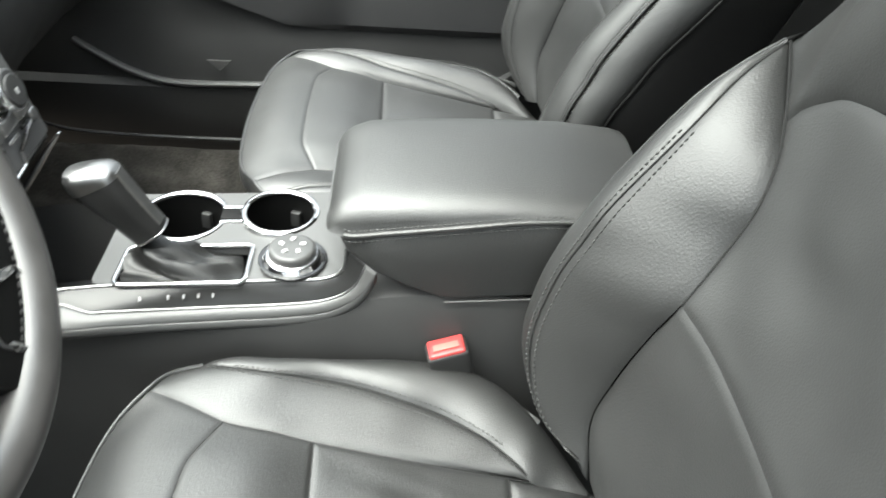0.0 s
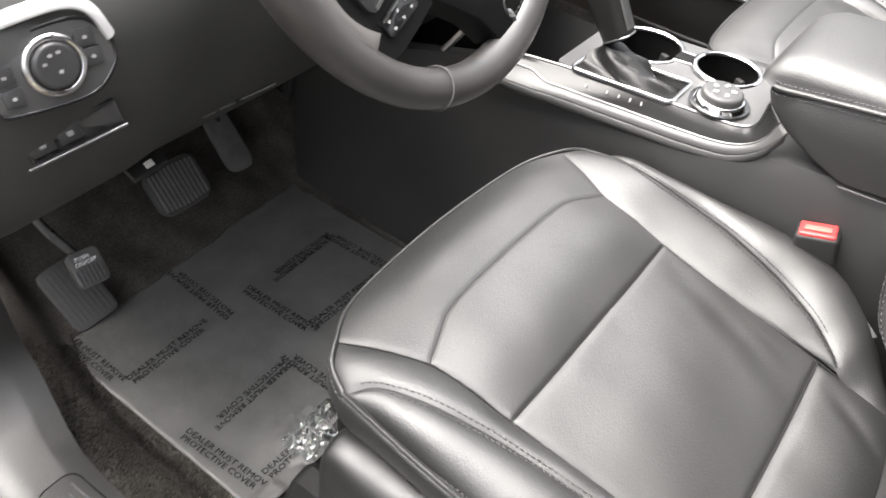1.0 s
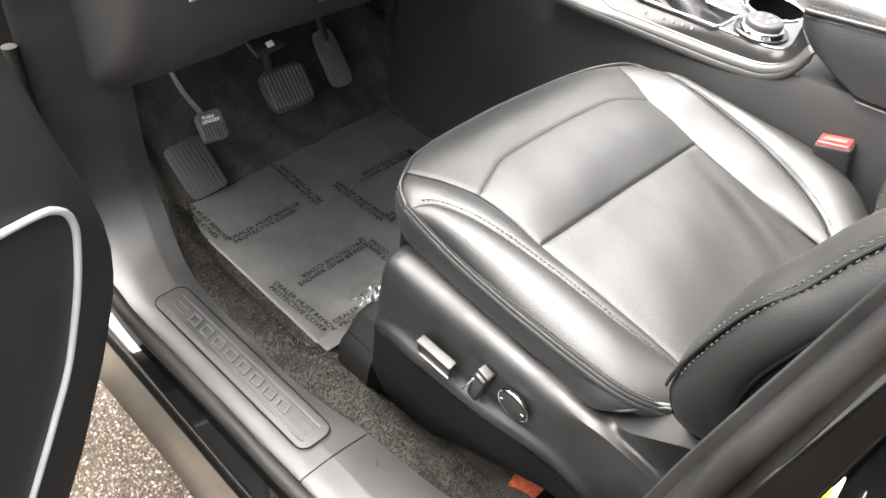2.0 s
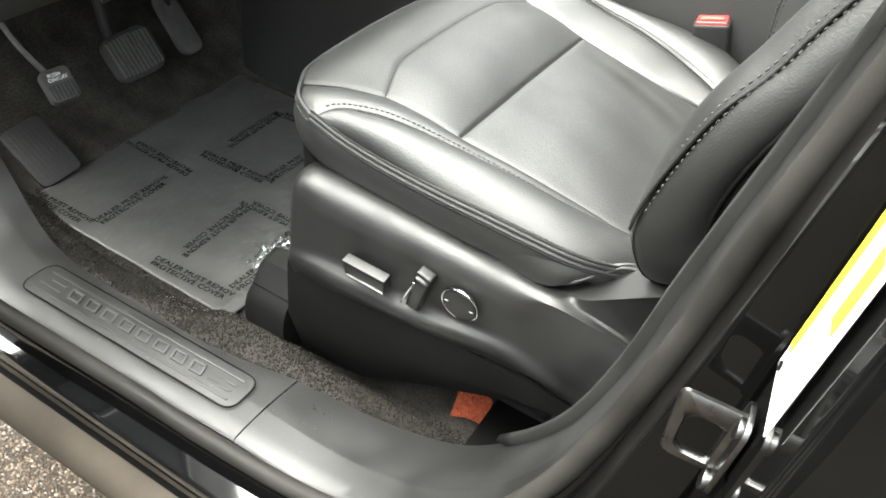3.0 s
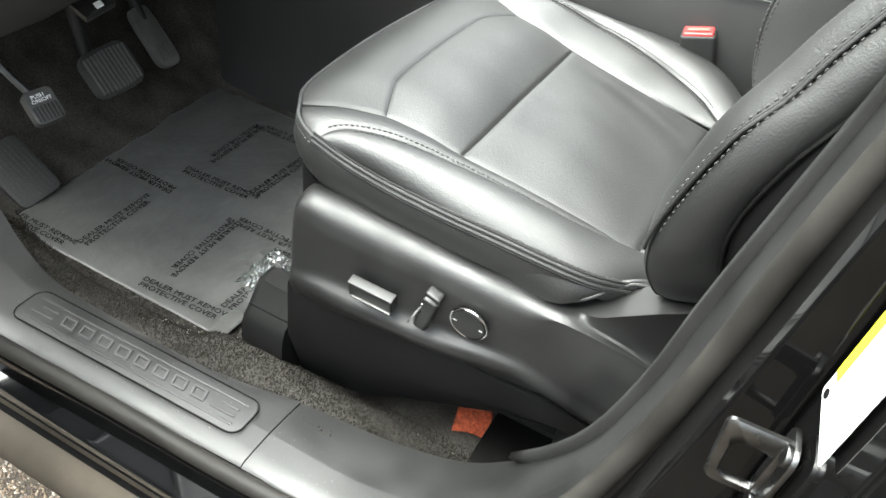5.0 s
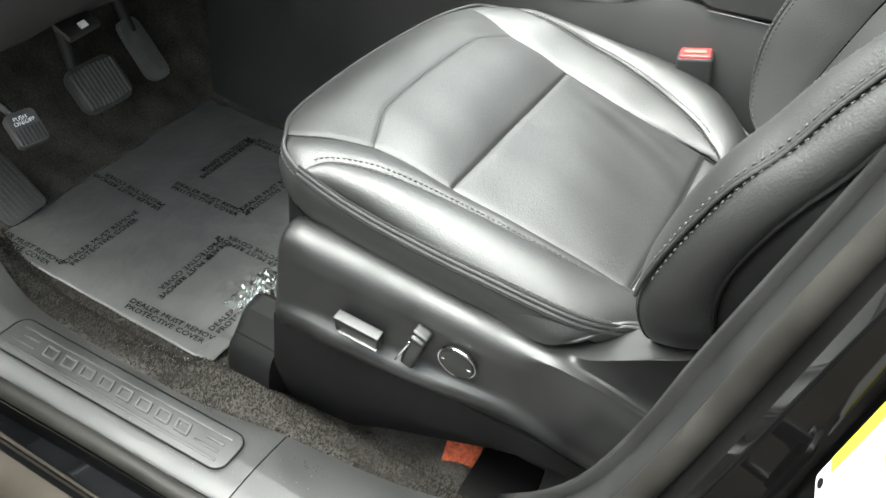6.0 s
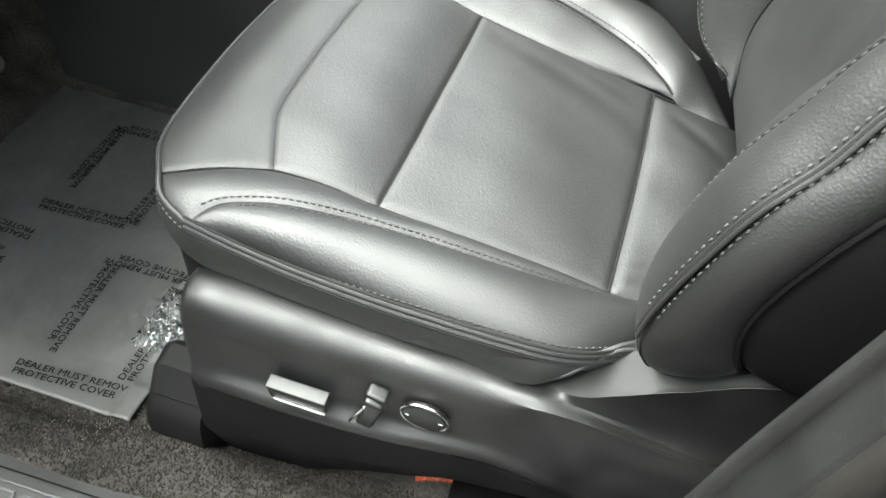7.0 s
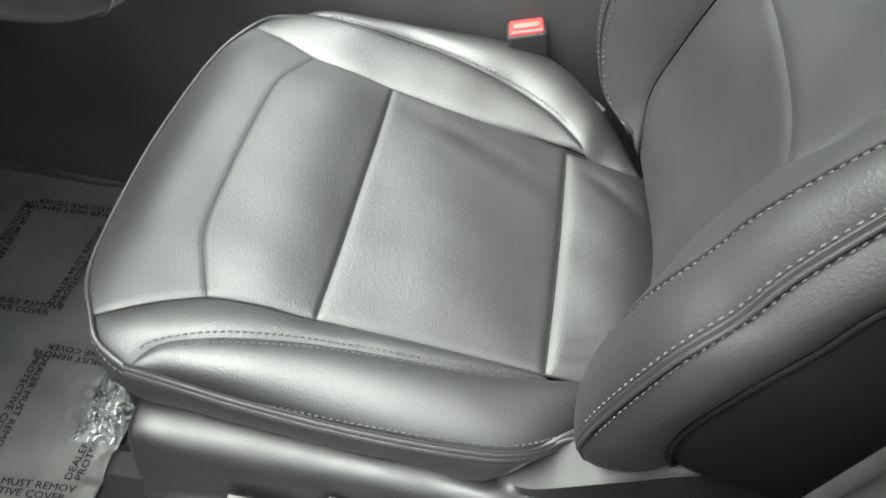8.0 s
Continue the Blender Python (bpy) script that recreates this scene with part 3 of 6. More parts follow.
rail("painted_rail", [(-0.30, 0.505), (-0.400, 0.500), (-0.4040, 0.4985), (-0.4060, 0.4975), (-0.4290, 0.4875), (-0.4312, 0.4862), (-0.4328, 0.4840), (-0.4332, 0.480), (-0.431, 0.462), (-0.42, 0.45), (-0.30, 0.44)], RAIL_PAINT, "gloss black rail")
rail("step", [(-0.30, 0.455), (-0.414, 0.452), (-0.418, 0.440), (-0.416, 0.425), (-0.30, 0.42)], RUBBER)
rail("cladding", [(-0.30, 0.435), (-0.420, 0.432), (-0.445, 0.425), (-0.455, 0.413), (-0.4590, 0.401), (-0.4595, 0.394), (-0.457, 0.388), (-0.446, 0.372), (-0.41, 0.34), (-0.30, 0.31)], CLADDING, "dusty taupe cladding strip")
rail("strip_joint", [(-0.424, 0.4345), (-0.430, 0.4335), (-0.430, 0.4315), (-0.424, 0.432)], BLACK_INK)

# B-pillar jamb in gloss paint, with striker and label
jamb = thing("b_pillar", "gloss black painted door pillar with striker and sticker", "pillar", (0.3, -0.4, 0.6), kind="structure")
zs = (0.62, 0.72, 0.82, 0.92, 1.02, 1.2, 1.6)
ja = [(0.12, -0.40, 0.50), (0.20, -0.388, 0.62), (0.245, -0.378, 0.72), (0.268, -0.37, 0.82), (0.285, -0.368, 0.92), (0.30, -0.368, 1.02), (0.33, -0.368, 1.2), (0.40, -0.368, 1.6)]
jb = [(0.19, -0.43, 0.46)] + [(0.3205 + 0.07 * (z - 0.95) - 1.2 * max(0, 0.75 - z) ** 1.5, -0.4125, z) for z in zs]
jc = [(0.24, -0.52, 0.42)] + [(0.330 + 0.07 * (z - 0.95) - 1.0 * max(0, 0.75 - z) ** 1.5, -0.505, z - 0.02) for z in zs]
jd = [(0.34, -0.56, 0.40)] + [(0.43 + 0.07 * (z - 0.95), -0.525, z - 0.02) for z in zs]
jm = [(x + 0.004, -0.4115, z) for x, y, z in ja]
under(jamb, ribbon("jamb_step", ja, jm, PAINT, None, n=60, puff=0.001, up=(-1, 0, 0)))
under(jamb, ribbon("jamb_inner", jm, jb, PAINT, None, n=60, puff=0.0, up=(0, -1, 0)))
under(jamb, ribbon("jamb_face", jb, jc, PAINT, None, n=60, puff=0.0, up=(-1, -1, 0)))
under(jamb, ribbon("jamb_outer", jc, jd, PAINT, None, n=60, puff=0.003, up=(0, -1, 0)))
block("pillar_core", (0.40, -0.46, 0.45), (0.50, -0.30, 1.62), PLASTIC_DARK, "", "", parent=jamb).matrix_parent_inverse = Matrix.Translation(-jamb.location)
inner_a = [(p[0] + 0.002, p[1] + 0.001, p[2]) for p in rear_in[3:]]
inner_b = [(0.40, -0.30, p[2]) for p in rear_in[3:]]
under(jamb, ribbon("pillar_trim", inner_a, inner_b, PLASTIC, None, "grained plastic pillar trim", n=40, up=(0, 1, 0)))
JX = Vector((0.07, 0.0, 1.0)).normalized()
JY = Vector((-0.115, 0.99, 0)).normalized()
striker = thing("door_striker", "chromed steel door striker loop bolted to the black pillar", "striker", (0.31, -0.415, 0.9))
base = axes((0.3175, -0.444, 0.902), JX, JY)
under(striker, part("base_plate", plate(round_rect(0.056, 0.026, 0.008), 0.003, base @ pose(0, 0, 0.003 if (base.to_3x3() @ Vector((0, 0, 1))).x < 0 else -0.001)), STEEL, None))
out = base.to_3x3() @ Vector((0, 0, 1))
if out.x > 0:
    out = -out
c = Vector((0.3175, -0.444, 0.902))
loop_at = Matrix.Translation(c + out * 0.0155 + JX * 0.003) @ axes((0, 0, 0), JX, out)
outer_edge = [(x, y + (0.11 * x if y > 0 else 0.06 * x)) for x, y in round_rect(0.046, 0.034, 0.005)]
hole_edge = [(x - 0.0035, y - 0.0008 + (0.05 * x if y > 0 else 0.12 * x)) for x, y in round_rect(0.027, 0.022, 0.0075)]
stamped = []
for (ox, oy), (hx, hy) in list(zip(outer_edge, hole_edge)) + [(outer_edge[0], hole_edge[0])]:
    ix, iy, jx, jy = ox + (hx - ox) * 0.16, oy + (hy - oy) * 0.16, hx + (ox - hx) * 0.16, hy + (oy - hy) * 0.16
    stamped.append([tuple(loop_at @ Vector(p)) for p in ((ox, oy, 0.0012), (ix, iy, 0.0026), (jx, jy, 0.0026), (hx, hy, 0.0012), (hx, hy, -0.0012), (jx, jy, -0.0026), (ix, iy, -0.0026), (ox, oy, -0.0012))])
under(striker, loft(stamped, STEEL, "loop", None, "stamped steel loop", caps=False))
under(striker, part("web", plate(round_rect(0.040, 0.009, 0.003), 0.007, loop_at @ pose(0, -0.013, 0.0035)), STEEL, None))
for k in (-1, 1):
    under(striker, part("bolt", disc(0.006, 0.004, 0.001, 20, base @ pose(k * 0.0215, -0.006, 0.004 if (base.to_3x3() @ Vector((0, 0, 1))).x < 0 else -0.004)), STEEL))
sticker = thing("tyre_label", "white paper sticker with a bright yellow band on the black pillar", "sticker", (0.33, -0.47, 1.0))
lab = axes((0.3270, -0.4480, 1.0105), Vector((0.07, -0.03, 1.0)), JY)
outl = lab.to_3x3() @ Vector((0, 0, 1))
sgn = 1 if outl.x < 0 else -1
under(sticker, part("paper", plate(round_rect(0.131, 0.0485, 0.003), 0.0004, lab @ pose(0.0035, -0.003, sgn * 0.0022), 0), PAPER))
under(sticker, part("band", plate(round_rect(0.107, 0.0075, 0.001), 0.0004, lab @ pose(0.0065, 0.0165, sgn * 0.0028), 0), YELLOW, None, "bright yellow band"))
under(sticker, part("panel", plate(round_rect(0.040, 0.012, 0.001), 0.0004, lab @ pose(0.016, -0.012, sgn * 0.0028), 0), YELLOW, None, "yellow panel"))
under(sticker, part("mark", disc(0.0026, 0.0006, 0, 20, lab @ pose(-0.056, 0.013, sgn * 0.003)), BLACK_INK, None, "small black mark"))

# open driver's door, standing out from the front hinge
door = thing("door_open", "black driver's door standing open, with map pocket and bright edge strip", "car door", (-0.42, -0.6, 0.3), kind="structure")
DX = Vector((0.30, -0.95, 0)).normalized()
DN = Vector((0.95, 0.30, 0)).normalized()


def dpt(u, w, z):
    p = Vector((-0.395, -0.425, 0)) + DX * u + DN * w
    return (p.x, p.y, z)


def dsec(z, u0, w):
    return [dpt(u0, -0.05, z), dpt(u0 + 0.004, -0.015, z), dpt(u0 + 0.022, w, z), dpt(u0 + 0.06, w + 0.008, z), dpt(u0 + 0.30, w + 0.012, z), dpt(0.85, w, z), dpt(0.87, -0.02, z), dpt(0.87, -0.09, z), dpt(0.4, -0.12, z), dpt(u0 + 0.02, -0.10, z)]


edge_line = ((0.24, 0.26), (0.30, 0.20), (0.36, 0.160), (0.42, 0.120), (0.457, 0.099), (0.50, 0.076), (0.54, 0.054), (0.582, 0.035), (0.623, 0.018), (0.655, 0.010), (0.69, 0.006), (0.729, 0.008), (0.769, 0.016), (0.82, 0.030), (0.90, 0.05), (1.02, 0.08), (1.05, 0.10))
under(door, loft([dsec(z, u - 0.016, 0.02 if z < 0.8 else 0.02 - 0.2 * (z - 0.8)) for z, u in edge_line], PLASTIC_DARK, "door_panel", None, "black grained door panel"))
strip = spline([dpt(u, 0.031, z) for u, z in ((0.33, 0.30), (0.27, 0.36), (0.222, 0.42), (0.18, 0.48), (0.143, 0.536), (0.113, 0.584), (0.090, 0.636), (0.071, 0.688), (0.058, 0.741), (0.057, 0.765), (0.066, 0.785), (0.10, 0.80), (0.25, 0.815))], 80)
under(door, tube(strip, 0.0042, TRIM_PAINT, "edge_strip", None, "bright satin strip", sides=12))
pocket = [[dpt(u, w, z) for u, w in ((0.28, 0.02), (0.30, 0.045), (0.4, 0.06), (0.7, 0.06), (0.74, 0.02))] for z in (0.34, 0.45, 0.56, 0.60)]
under(door, loft(pocket, PLASTIC, "map_pocket", None, "grained map pocket"))

# grit on the carpet edge and the sill
grit_rng = random.Random(12)
gv, gf = [], []
for k in range(760):
    if k % 4:
        gx = grit_rng.uniform(-0.30, 0.16)
        gy, gz = -0.262 + grit_rng.gauss(0, 0.022) + 0.05 * max(0, gx), 0.458
        step = min(1, max(0, (gx + 0.27) / 0.06))
        gz = float(np.interp(gy, (-0.318, -0.262 + 0.019 * step, -0.224 - 0.003 * step, -0.2), (0.545, 0.498 + 0.008 * step, 0.457, 0.454)))
        if gy < -0.305:
            continue
    else:
        gx, gy, gz = grit_rng.uniform(-0.45, 0.10), grit_rng.uniform(-0.395, -0.335), 0.5562
    gr = grit_rng.uniform(0.00025, 0.0006) * (1.0 if k % 4 else 0.6)
    b0 = len(gv)
    for dx, dy, dz in ((1, 0, 0), (-1, 0, 0), (0, 1, 0), (0, -1, 0), (0, 0, 1), (0, 0, -1)):
        gv.append((gx + dx * gr * grit_rng.uniform(0.6, 1.3), gy + dy * gr, gz + dz * gr * 0.8 + gr * 0.6))
    gf += [(b0 + a, b0 + b, b0 + c) for a, b, c in ((0, 2, 4), (2, 1, 4), (1, 3, 4), (3, 0, 4), (2, 0, 5), (1, 2, 5), (3, 1, 5), (0, 3, 5))]
tagged(mesh_ob("grit", gv, gf, CRUMB, smooth=False), "pale grit scattered along the carpet edge and sill", "grit", kind="stuff")
sv, sf = [], []
for k in range(14):
    x0 = -0.39 + 0.13 * grit_rng.random()
    a = grit_rng.uniform(-0.25, 0.35)
    ln, r = grit_rng.uniform(0.005, 0.016), 0.00025
    c = Vector((x0, -0.424 + grit_rng.uniform(-0.004, 0.003), 0.4525 + grit_rng.uniform(0, 0.003)))
    d = Vector((math.cos(a), math.sin(a) * 0.4, grit_rng.uniform(-0.1, 0.2))) * ln / 2
    n1, n2 = Vector((0, r, r)), Vector((0, -r, r))
    b0 = len(sv)
    sv += [tuple(c + e * d + n) for e in (-1, 1) for n in (n1, n2, -n1, -n2)]
    sf += [(b0 + q, b0 + (q + 1) % 4, b0 + 4 + (q + 1) % 4, b0 + 4 + q) for q in range(4)] + [(b0 + 3, b0 + 2, b0 + 1, b0), (b0 + 4, b0 + 5, b0 + 6, b0 + 7)]
tagged(mesh_ob("dry_grass", sv, sf, material("straw", (0.50, 0.47, 0.38), 0.8, vary=0.3, patch=0.01), smooth=False), "dry pale grass bits lying on the rocker step", "dry grass", kind="stuff")

# unseen, added: window frame of the open door, and the windscreen pillars
rail_top = spline([dpt(0.05, -0.045, 1.03), dpt(0.12, -0.06, 1.12), dpt(0.24, -0.085, 1.30), dpt(0.36, -0.11, 1.47), dpt(0.50, -0.13, 1.565), dpt(0.70, -0.14, 1.59), dpt(0.84, -0.13, 1.54), dpt(0.86, -0.10, 1.30), dpt(0.86, -0.06, 1.03)], 60)
under(door, tube(rail_top, 0.022, PLASTIC_DARK, "window_frame", None, "unseen black window frame", sides=12))
for k, y in enumerate((-0.385, 1.125)):
    post = spline([(-0.60, y, 1.04), (-0.36, y + 0.005 * (1 - 2 * k), 1.26), (-0.10, y + 0.015 * (1 - 2 * k), 1.48), (0.14, y + 0.03 * (1 - 2 * k), 1.60)], 20)
    tagged(tube(post, 0.042, PLASTIC_DARK, "trim_a_pillar", None, sides=14, flat=0.7), "unseen dark windscreen pillar beside the dashboard", "pillar", kind="structure")


# ---- seats ----
def car_seat(name, label, at, side, switches):
    """A leather car seat. side 1: the door is at -y; -1: mirrored."""
    seat = thing(name, label, "car seat", at, group="front seats")
    k = np.array([1, side, 1.0])

    def S(points):
        return [tuple(np.array(p, float) * k) for p in points]

    def panel(pname, c0, c1, d0=None, d1=None, mat=LEATHER, lab="", parent=None, **kw):
        kw["up"] = tuple(np.array(kw.get("up", (0, 0, 1)), float) * k)
        v, f = coons(S(c0), S(c1), S(d0) if d0 else None, S(d1) if d1 else None, **kw)
        ob = mesh_ob(pname, v, f, mat, parent or seat, lab)
        return ob, v.reshape(kw.get("nu", 40), kw.get("nv", 20), 3)

    def mir(points, g):
        return [(x, y * g, z) for x, y, z in points]

    E, A, C, H, R = (-0.158, 0.19, 0.817), (-0.082, 0.155, 0.8165), (0.0, 0.147, 0.80), (0.184, 0.137, 0.766), (0.275, 0.13, 0.748)
    ea = [E, (-0.12, 0.172, 0.820), A]
    bend = [A, (-0.0885, 0.1395, 0.8195), (-0.0950, 0.1240, 0.8225), (-0.1012, 0.1085, 0.8250), (-0.1045, 0.090, 0.8262), (-0.106, 0.060, 0.8272), (-0.1065, 0.030, 0.8278)]
    line = mir(bend, -1) + [(-0.107, 0.0, 0.828)] + bend[::-1]
    edge = [(-0.158, -0.19, 0.817), (-0.178, -0.155, 0.811), (-0.189, -0.10, 0.807), (-0.194, 0.0, 0.806), (-0.189, 0.10, 0.807), (-0.178, 0.155, 0.811), E]
    cd = [(0.0, -0.147, 0.80), (0.002, -0.07, 0.803), (0.002, 0.0, 0.804), (0.002, 0.07, 0.803), C]
    hg = [(0.184, -0.137, 0.766), (0.186, 0.0, 0.765), H]
    panel("front_lip", edge, line, mir(ea, -1), ea, nu=90, nv=50, puff=0.0055, tuck=0.0012, roll=0.0022, wave=0.0012)
    panel("front_insert", line, cd, mir([A, (-0.04, 0.15, 0.8105), C], -1), [A, (-0.04, 0.15, 0.8105), C], nu=110, nv=70, puff=0.0065, tuck=0.0018, roll=0.0024, wave=0.0010, seed=3)
    panel("main_insert", cd, hg, mir([C, (0.09, 0.141, 0.783), H], -1), [C, (0.09, 0.141, 0.783), H], nu=110, nv=80, puff=0.008, tuck=0.002, roll=0.003, wave=0.0018, seed=7, folds=((0.93, 0.05, 0.76, 0.97, 0.0020, 0.016), (0.80, 0.1, 0.62, 0.85, 0.0007, 0.014), (0.97, 0.35, 0.86, 0.98, 0.0007, 0.009)))
    panel("rear_insert", hg, [(0.285, -0.13, 0.748), (0.29, 0, 0.742), (0.285, 0.13, 0.748)], nu=60, nv=36, puff=0.009, tuck=0.004, roll=0.005, wave=0.002, seed=9, folds=((0.92, 0.1, 0.72, 0.95, 0.0022, 0.010), (0.07, 0.05, 0.12, 0.6, 0.0018, 0.005), (0.12, 0.05, 0.2, 0.5, 0.0012, 0.005)))
    for c in (line, cd, hg, [E, (-0.12, 0.172, 0.820), A, (-0.04, 0.15, 0.8105), C, (0.09, 0.141, 0.783), H, R], mir([E, (-0.12, 0.172, 0.820), A, (-0.04, 0.15, 0.8105), C, (0.09, 0.141, 0.783), H, R], -1)):
        tube(spline(S(c), 70) + np.array([0, 0, -0.0022]), 0.0009, SEAM, "seam", seat, sides=6)
    dbl_all = []
    for g in (-1, 1):
        inner = mir([E, (-0.12, 0.172, 0.820), A, (-0.04, 0.15, 0.8105), C, (0.09, 0.141, 0.783), (0.184, 0.137, 0.766)], g)
        J = (-0.116, 0.226, 0.812)
        top = mir([J, (-0.098, 0.209, 0.822), (-0.07, 0.198, 0.8245), (-0.04, 0.189, 0.822), (0.0, 0.178, 0.813), (0.04, 0.171, 0.805), (0.08, 0.166, 0.797), (0.12, 0.160, 0.788), (0.16, 0.151, 0.777), (0.192, 0.142, 0.767)], g)
        if g > 0:
            top = [J, (-0.098, 0.216, 0.823), (-0.05, 0.208, 0.825), (0.0, 0.213, 0.811), (0.04, 0.208, 0.806), (0.08, 0.198, 0.800), (0.12, 0.189, 0.793), (0.157, 0.170, 0.787), (0.178, 0.157, 0.780), (0.195, 0.143, 0.772), (0.204, 0.134, 0.765)]
        face_top = top + mir([(0.225, 0.128, 0.752), (0.262, 0.110, 0.738)], g)
        dbl = mir([J, (-0.08, 0.2245, 0.800), (-0.04, 0.2275, 0.796), (0.0, 0.2305, 0.795), (0.04, 0.233, 0.795), (0.08, 0.234, 0.795), (0.12, 0.232, 0.792), (0.16, 0.226, 0.787), (0.19, 0.211, 0.781), (0.225, 0.178, 0.770), (0.262, 0.12, 0.752)], g)
        dbl_all.append(dbl)
        if g > 0:
            top = [top[0]] + [(x, y, z + 0.001 - (0.003 if x > 0.1 else 0)) for x, y, z in top[1:-2]] + top[-2:]
            face_top = top + [(0.225, 0.128, 0.752), (0.262, 0.110, 0.738)]
            dbl = [dbl[0]] + [(x, y + 0.010, z + 0.016 * min(1, max(0, (0.24 - x) / 0.1))) for x, y, z in dbl[1:]]
            dbl_all[-1] = dbl
        _, upper = panel("bolster_top", inner, top, mir([E, (-0.143, 0.2115, 0.8155), J], g), nu=70, nv=18, puff=0.005 if g < 0 else 0.003, tuck=0.003 if g < 0 else 0.0015, roll=0.0045 if g < 0 else 0.003, wave=0.0012, seed=11 + g)
        _, facing = panel("bolster", face_top, dbl, nu=90, nv=26, puff=0.017, tuck=0.003, roll=0.0045, wave=0.0012, seed=15 + g) if g < 0 else panel("bolster", face_top, dbl, nu=90, nv=26, puff=0.008, tuck=0.0015, roll=0.003, wave=0.0012, seed=16)
        stitches(upper[3:-2, -3], THREAD, "stitching", seat, lift=0.0004)
        stitches(facing[8:-22, 2], THREAD, "stitching", seat, lift=0.0004)
        if g < 0:
            stitches(facing[10:-22, -3], THREAD, "stitching", seat, lift=0.0009, normal=(0, g * side, 1.6))
        tube(upper[2:-1, -1] + np.array([0, 0, 0.0006]), 0.0012, SEAM, "seam", seat, sides=6)
        if g > 0:
            continue
        for off in (-0.0024, 0.0024):
            tube(spline(S(dbl), 110)[:95] + np.array([0, g * side * (0.0014 - 0.25 * off), 0.0014 + off]), 0.0021, LEATHER, "welt", seat, sides=8)
        for off in (-0.0052, 0.0, 0.0052):
            tube(spline(S(dbl), 110)[:95] + np.array([0, g * side * (0.0016 - 0.25 * off), 0.0014 + off]), 0.0012, SEAM, "seam", seat, sides=6)
    corner = [(-0.143, 0.2115, 0.8155), E]
    rim = mir(corner, -1) + edge[1:-1] + corner[::-1]
    around = dbl_all[0][::-1] + rim + dbl_all[1]
    low = [(x - 0.0 + (0.010 if x < -0.15 else 0), y * (0.968 if abs(y) > 0.2 else 0.99), min(z - 0.025, float(np.interp(x, (-0.15, -0.09, 0.15, 0.16), (0.772, 0.750, 0.750, 0.772))))) for x, y, z in around]
    bottom = [(x + (0.02 if x < -0.15 else 0), y * 0.96, 0.720) for x, y, z in around]
    _, sk = panel("cushion_skirt", around, low, mat=LEATHER, nu=200, nv=18, puff=0.006, tuck=0.002, roll=0.004, up=(-1, 0, 0))
    panel("cushion_base", low, bottom, mat=LEATHER_SIDE, nu=200, nv=6, puff=0.0, up=(-1, 0, 0))
    tube(spline(S([dbl_all[0][0]] + rim + [dbl_all[1][0]]), 110) + np.array([0.0008, 0, 0.0004]), 0.0021, LEATHER, "welt", seat, sides=8)
    for a, b in ((22, 82),):
        stitches(sk[a:b, 2], THREAD, "stitching", seat, lift=0.0009, normal=(0, -side if a > 0 else side, 0.6))
    tube(spline(S([(0.158, -0.2270, 0.7615), (0.168, -0.2250, 0.768), (0.186, -0.215, 0.781), (0.200, -0.205, 0.786), (0.225, -0.196, 0.783), (0.25, -0.188, 0.776)]), 50), 0.0020, LEATHER, "hem", seat)
    panel("skirt_end", [(0.08, -0.2250, 0.750), (0.105, -0.2290, 0.7495), (0.145, -0.2335, 0.7555), (0.168, -0.2255, 0.7685), (0.186, -0.2145, 0.7815), (0.200, -0.2045, 0.7865), (0.225, -0.1955, 0.7835)], [(0.08, -0.2310, 0.778), (0.105, -0.2335, 0.779), (0.145, -0.230, 0.781), (0.168, -0.222, 0.783), (0.186, -0.211, 0.787), (0.200, -0.200, 0.789), (0.225, -0.18, 0.783)], nu=40, nv=8, puff=0.002, up=(0, -1, 0.3))
    # backrest
    PEAK = (0.3617, 0.2437, 1.1677)

    def dblb(g):
        if g > 0:
            return [(0.240, 0.150, 0.786), (0.226, 0.212, 0.800), (0.208, 0.240, 0.84), (0.205, 0.249, 0.885), (0.219, 0.246, 0.96), (0.236, 0.243, 1.0), (0.254, 0.241, 1.04), (0.298, 0.241, 1.11), (0.332, 0.243, 1.145), PEAK]
        return mir([(0.234, 0.170, 0.778), (0.2175, 0.2213, 0.798), (0.2015, 0.2407, 0.84), (0.2045, 0.2442, 0.885), (0.2279, 0.2447, 0.96), (0.2511, 0.2402, 1.0), (0.2689, 0.2358, 1.04), (0.306, 0.2355, 1.110), (0.334, 0.238, 1.145), PEAK], g)

    def seamb(g):
        return mir([(0.252, 0.116, 0.790), (0.247, 0.1375, 0.846), (0.259, 0.139, 0.900), (0.273, 0.131, 0.957), (0.286, 0.122, 1.002), (0.3146, 0.134, 1.0526), (0.3272, 0.140, 1.0834), (0.3378, 0.156, 1.1092), (0.3468, 0.1822, 1.1312), (0.3547, 0.2127, 1.1504), PEAK], g)

    def stb(g):
        if g > 0:
            return [(0.2405, 0.1226, 0.8107), (0.212, 0.160, 0.820), (0.198, 0.184, 0.85), (0.194, 0.194, 0.90), (0.207, 0.199, 0.96), (0.222, 0.198, 1.0), (0.240, 0.198, 1.04), (0.286, 0.205, 1.106), (0.325, 0.226, 1.145), (0.361, 0.243, 1.167)]
        return mir([(0.238, 0.130, 0.785), (0.2106, 0.1752, 0.845), (0.2071, 0.1870, 0.90), (0.2202, 0.1950, 0.96), (0.2388, 0.1965, 1.0), (0.2565, 0.1965, 1.04), (0.296, 0.204, 1.106), (0.330, 0.225, 1.145), (0.361, 0.243, 1.167)], g)

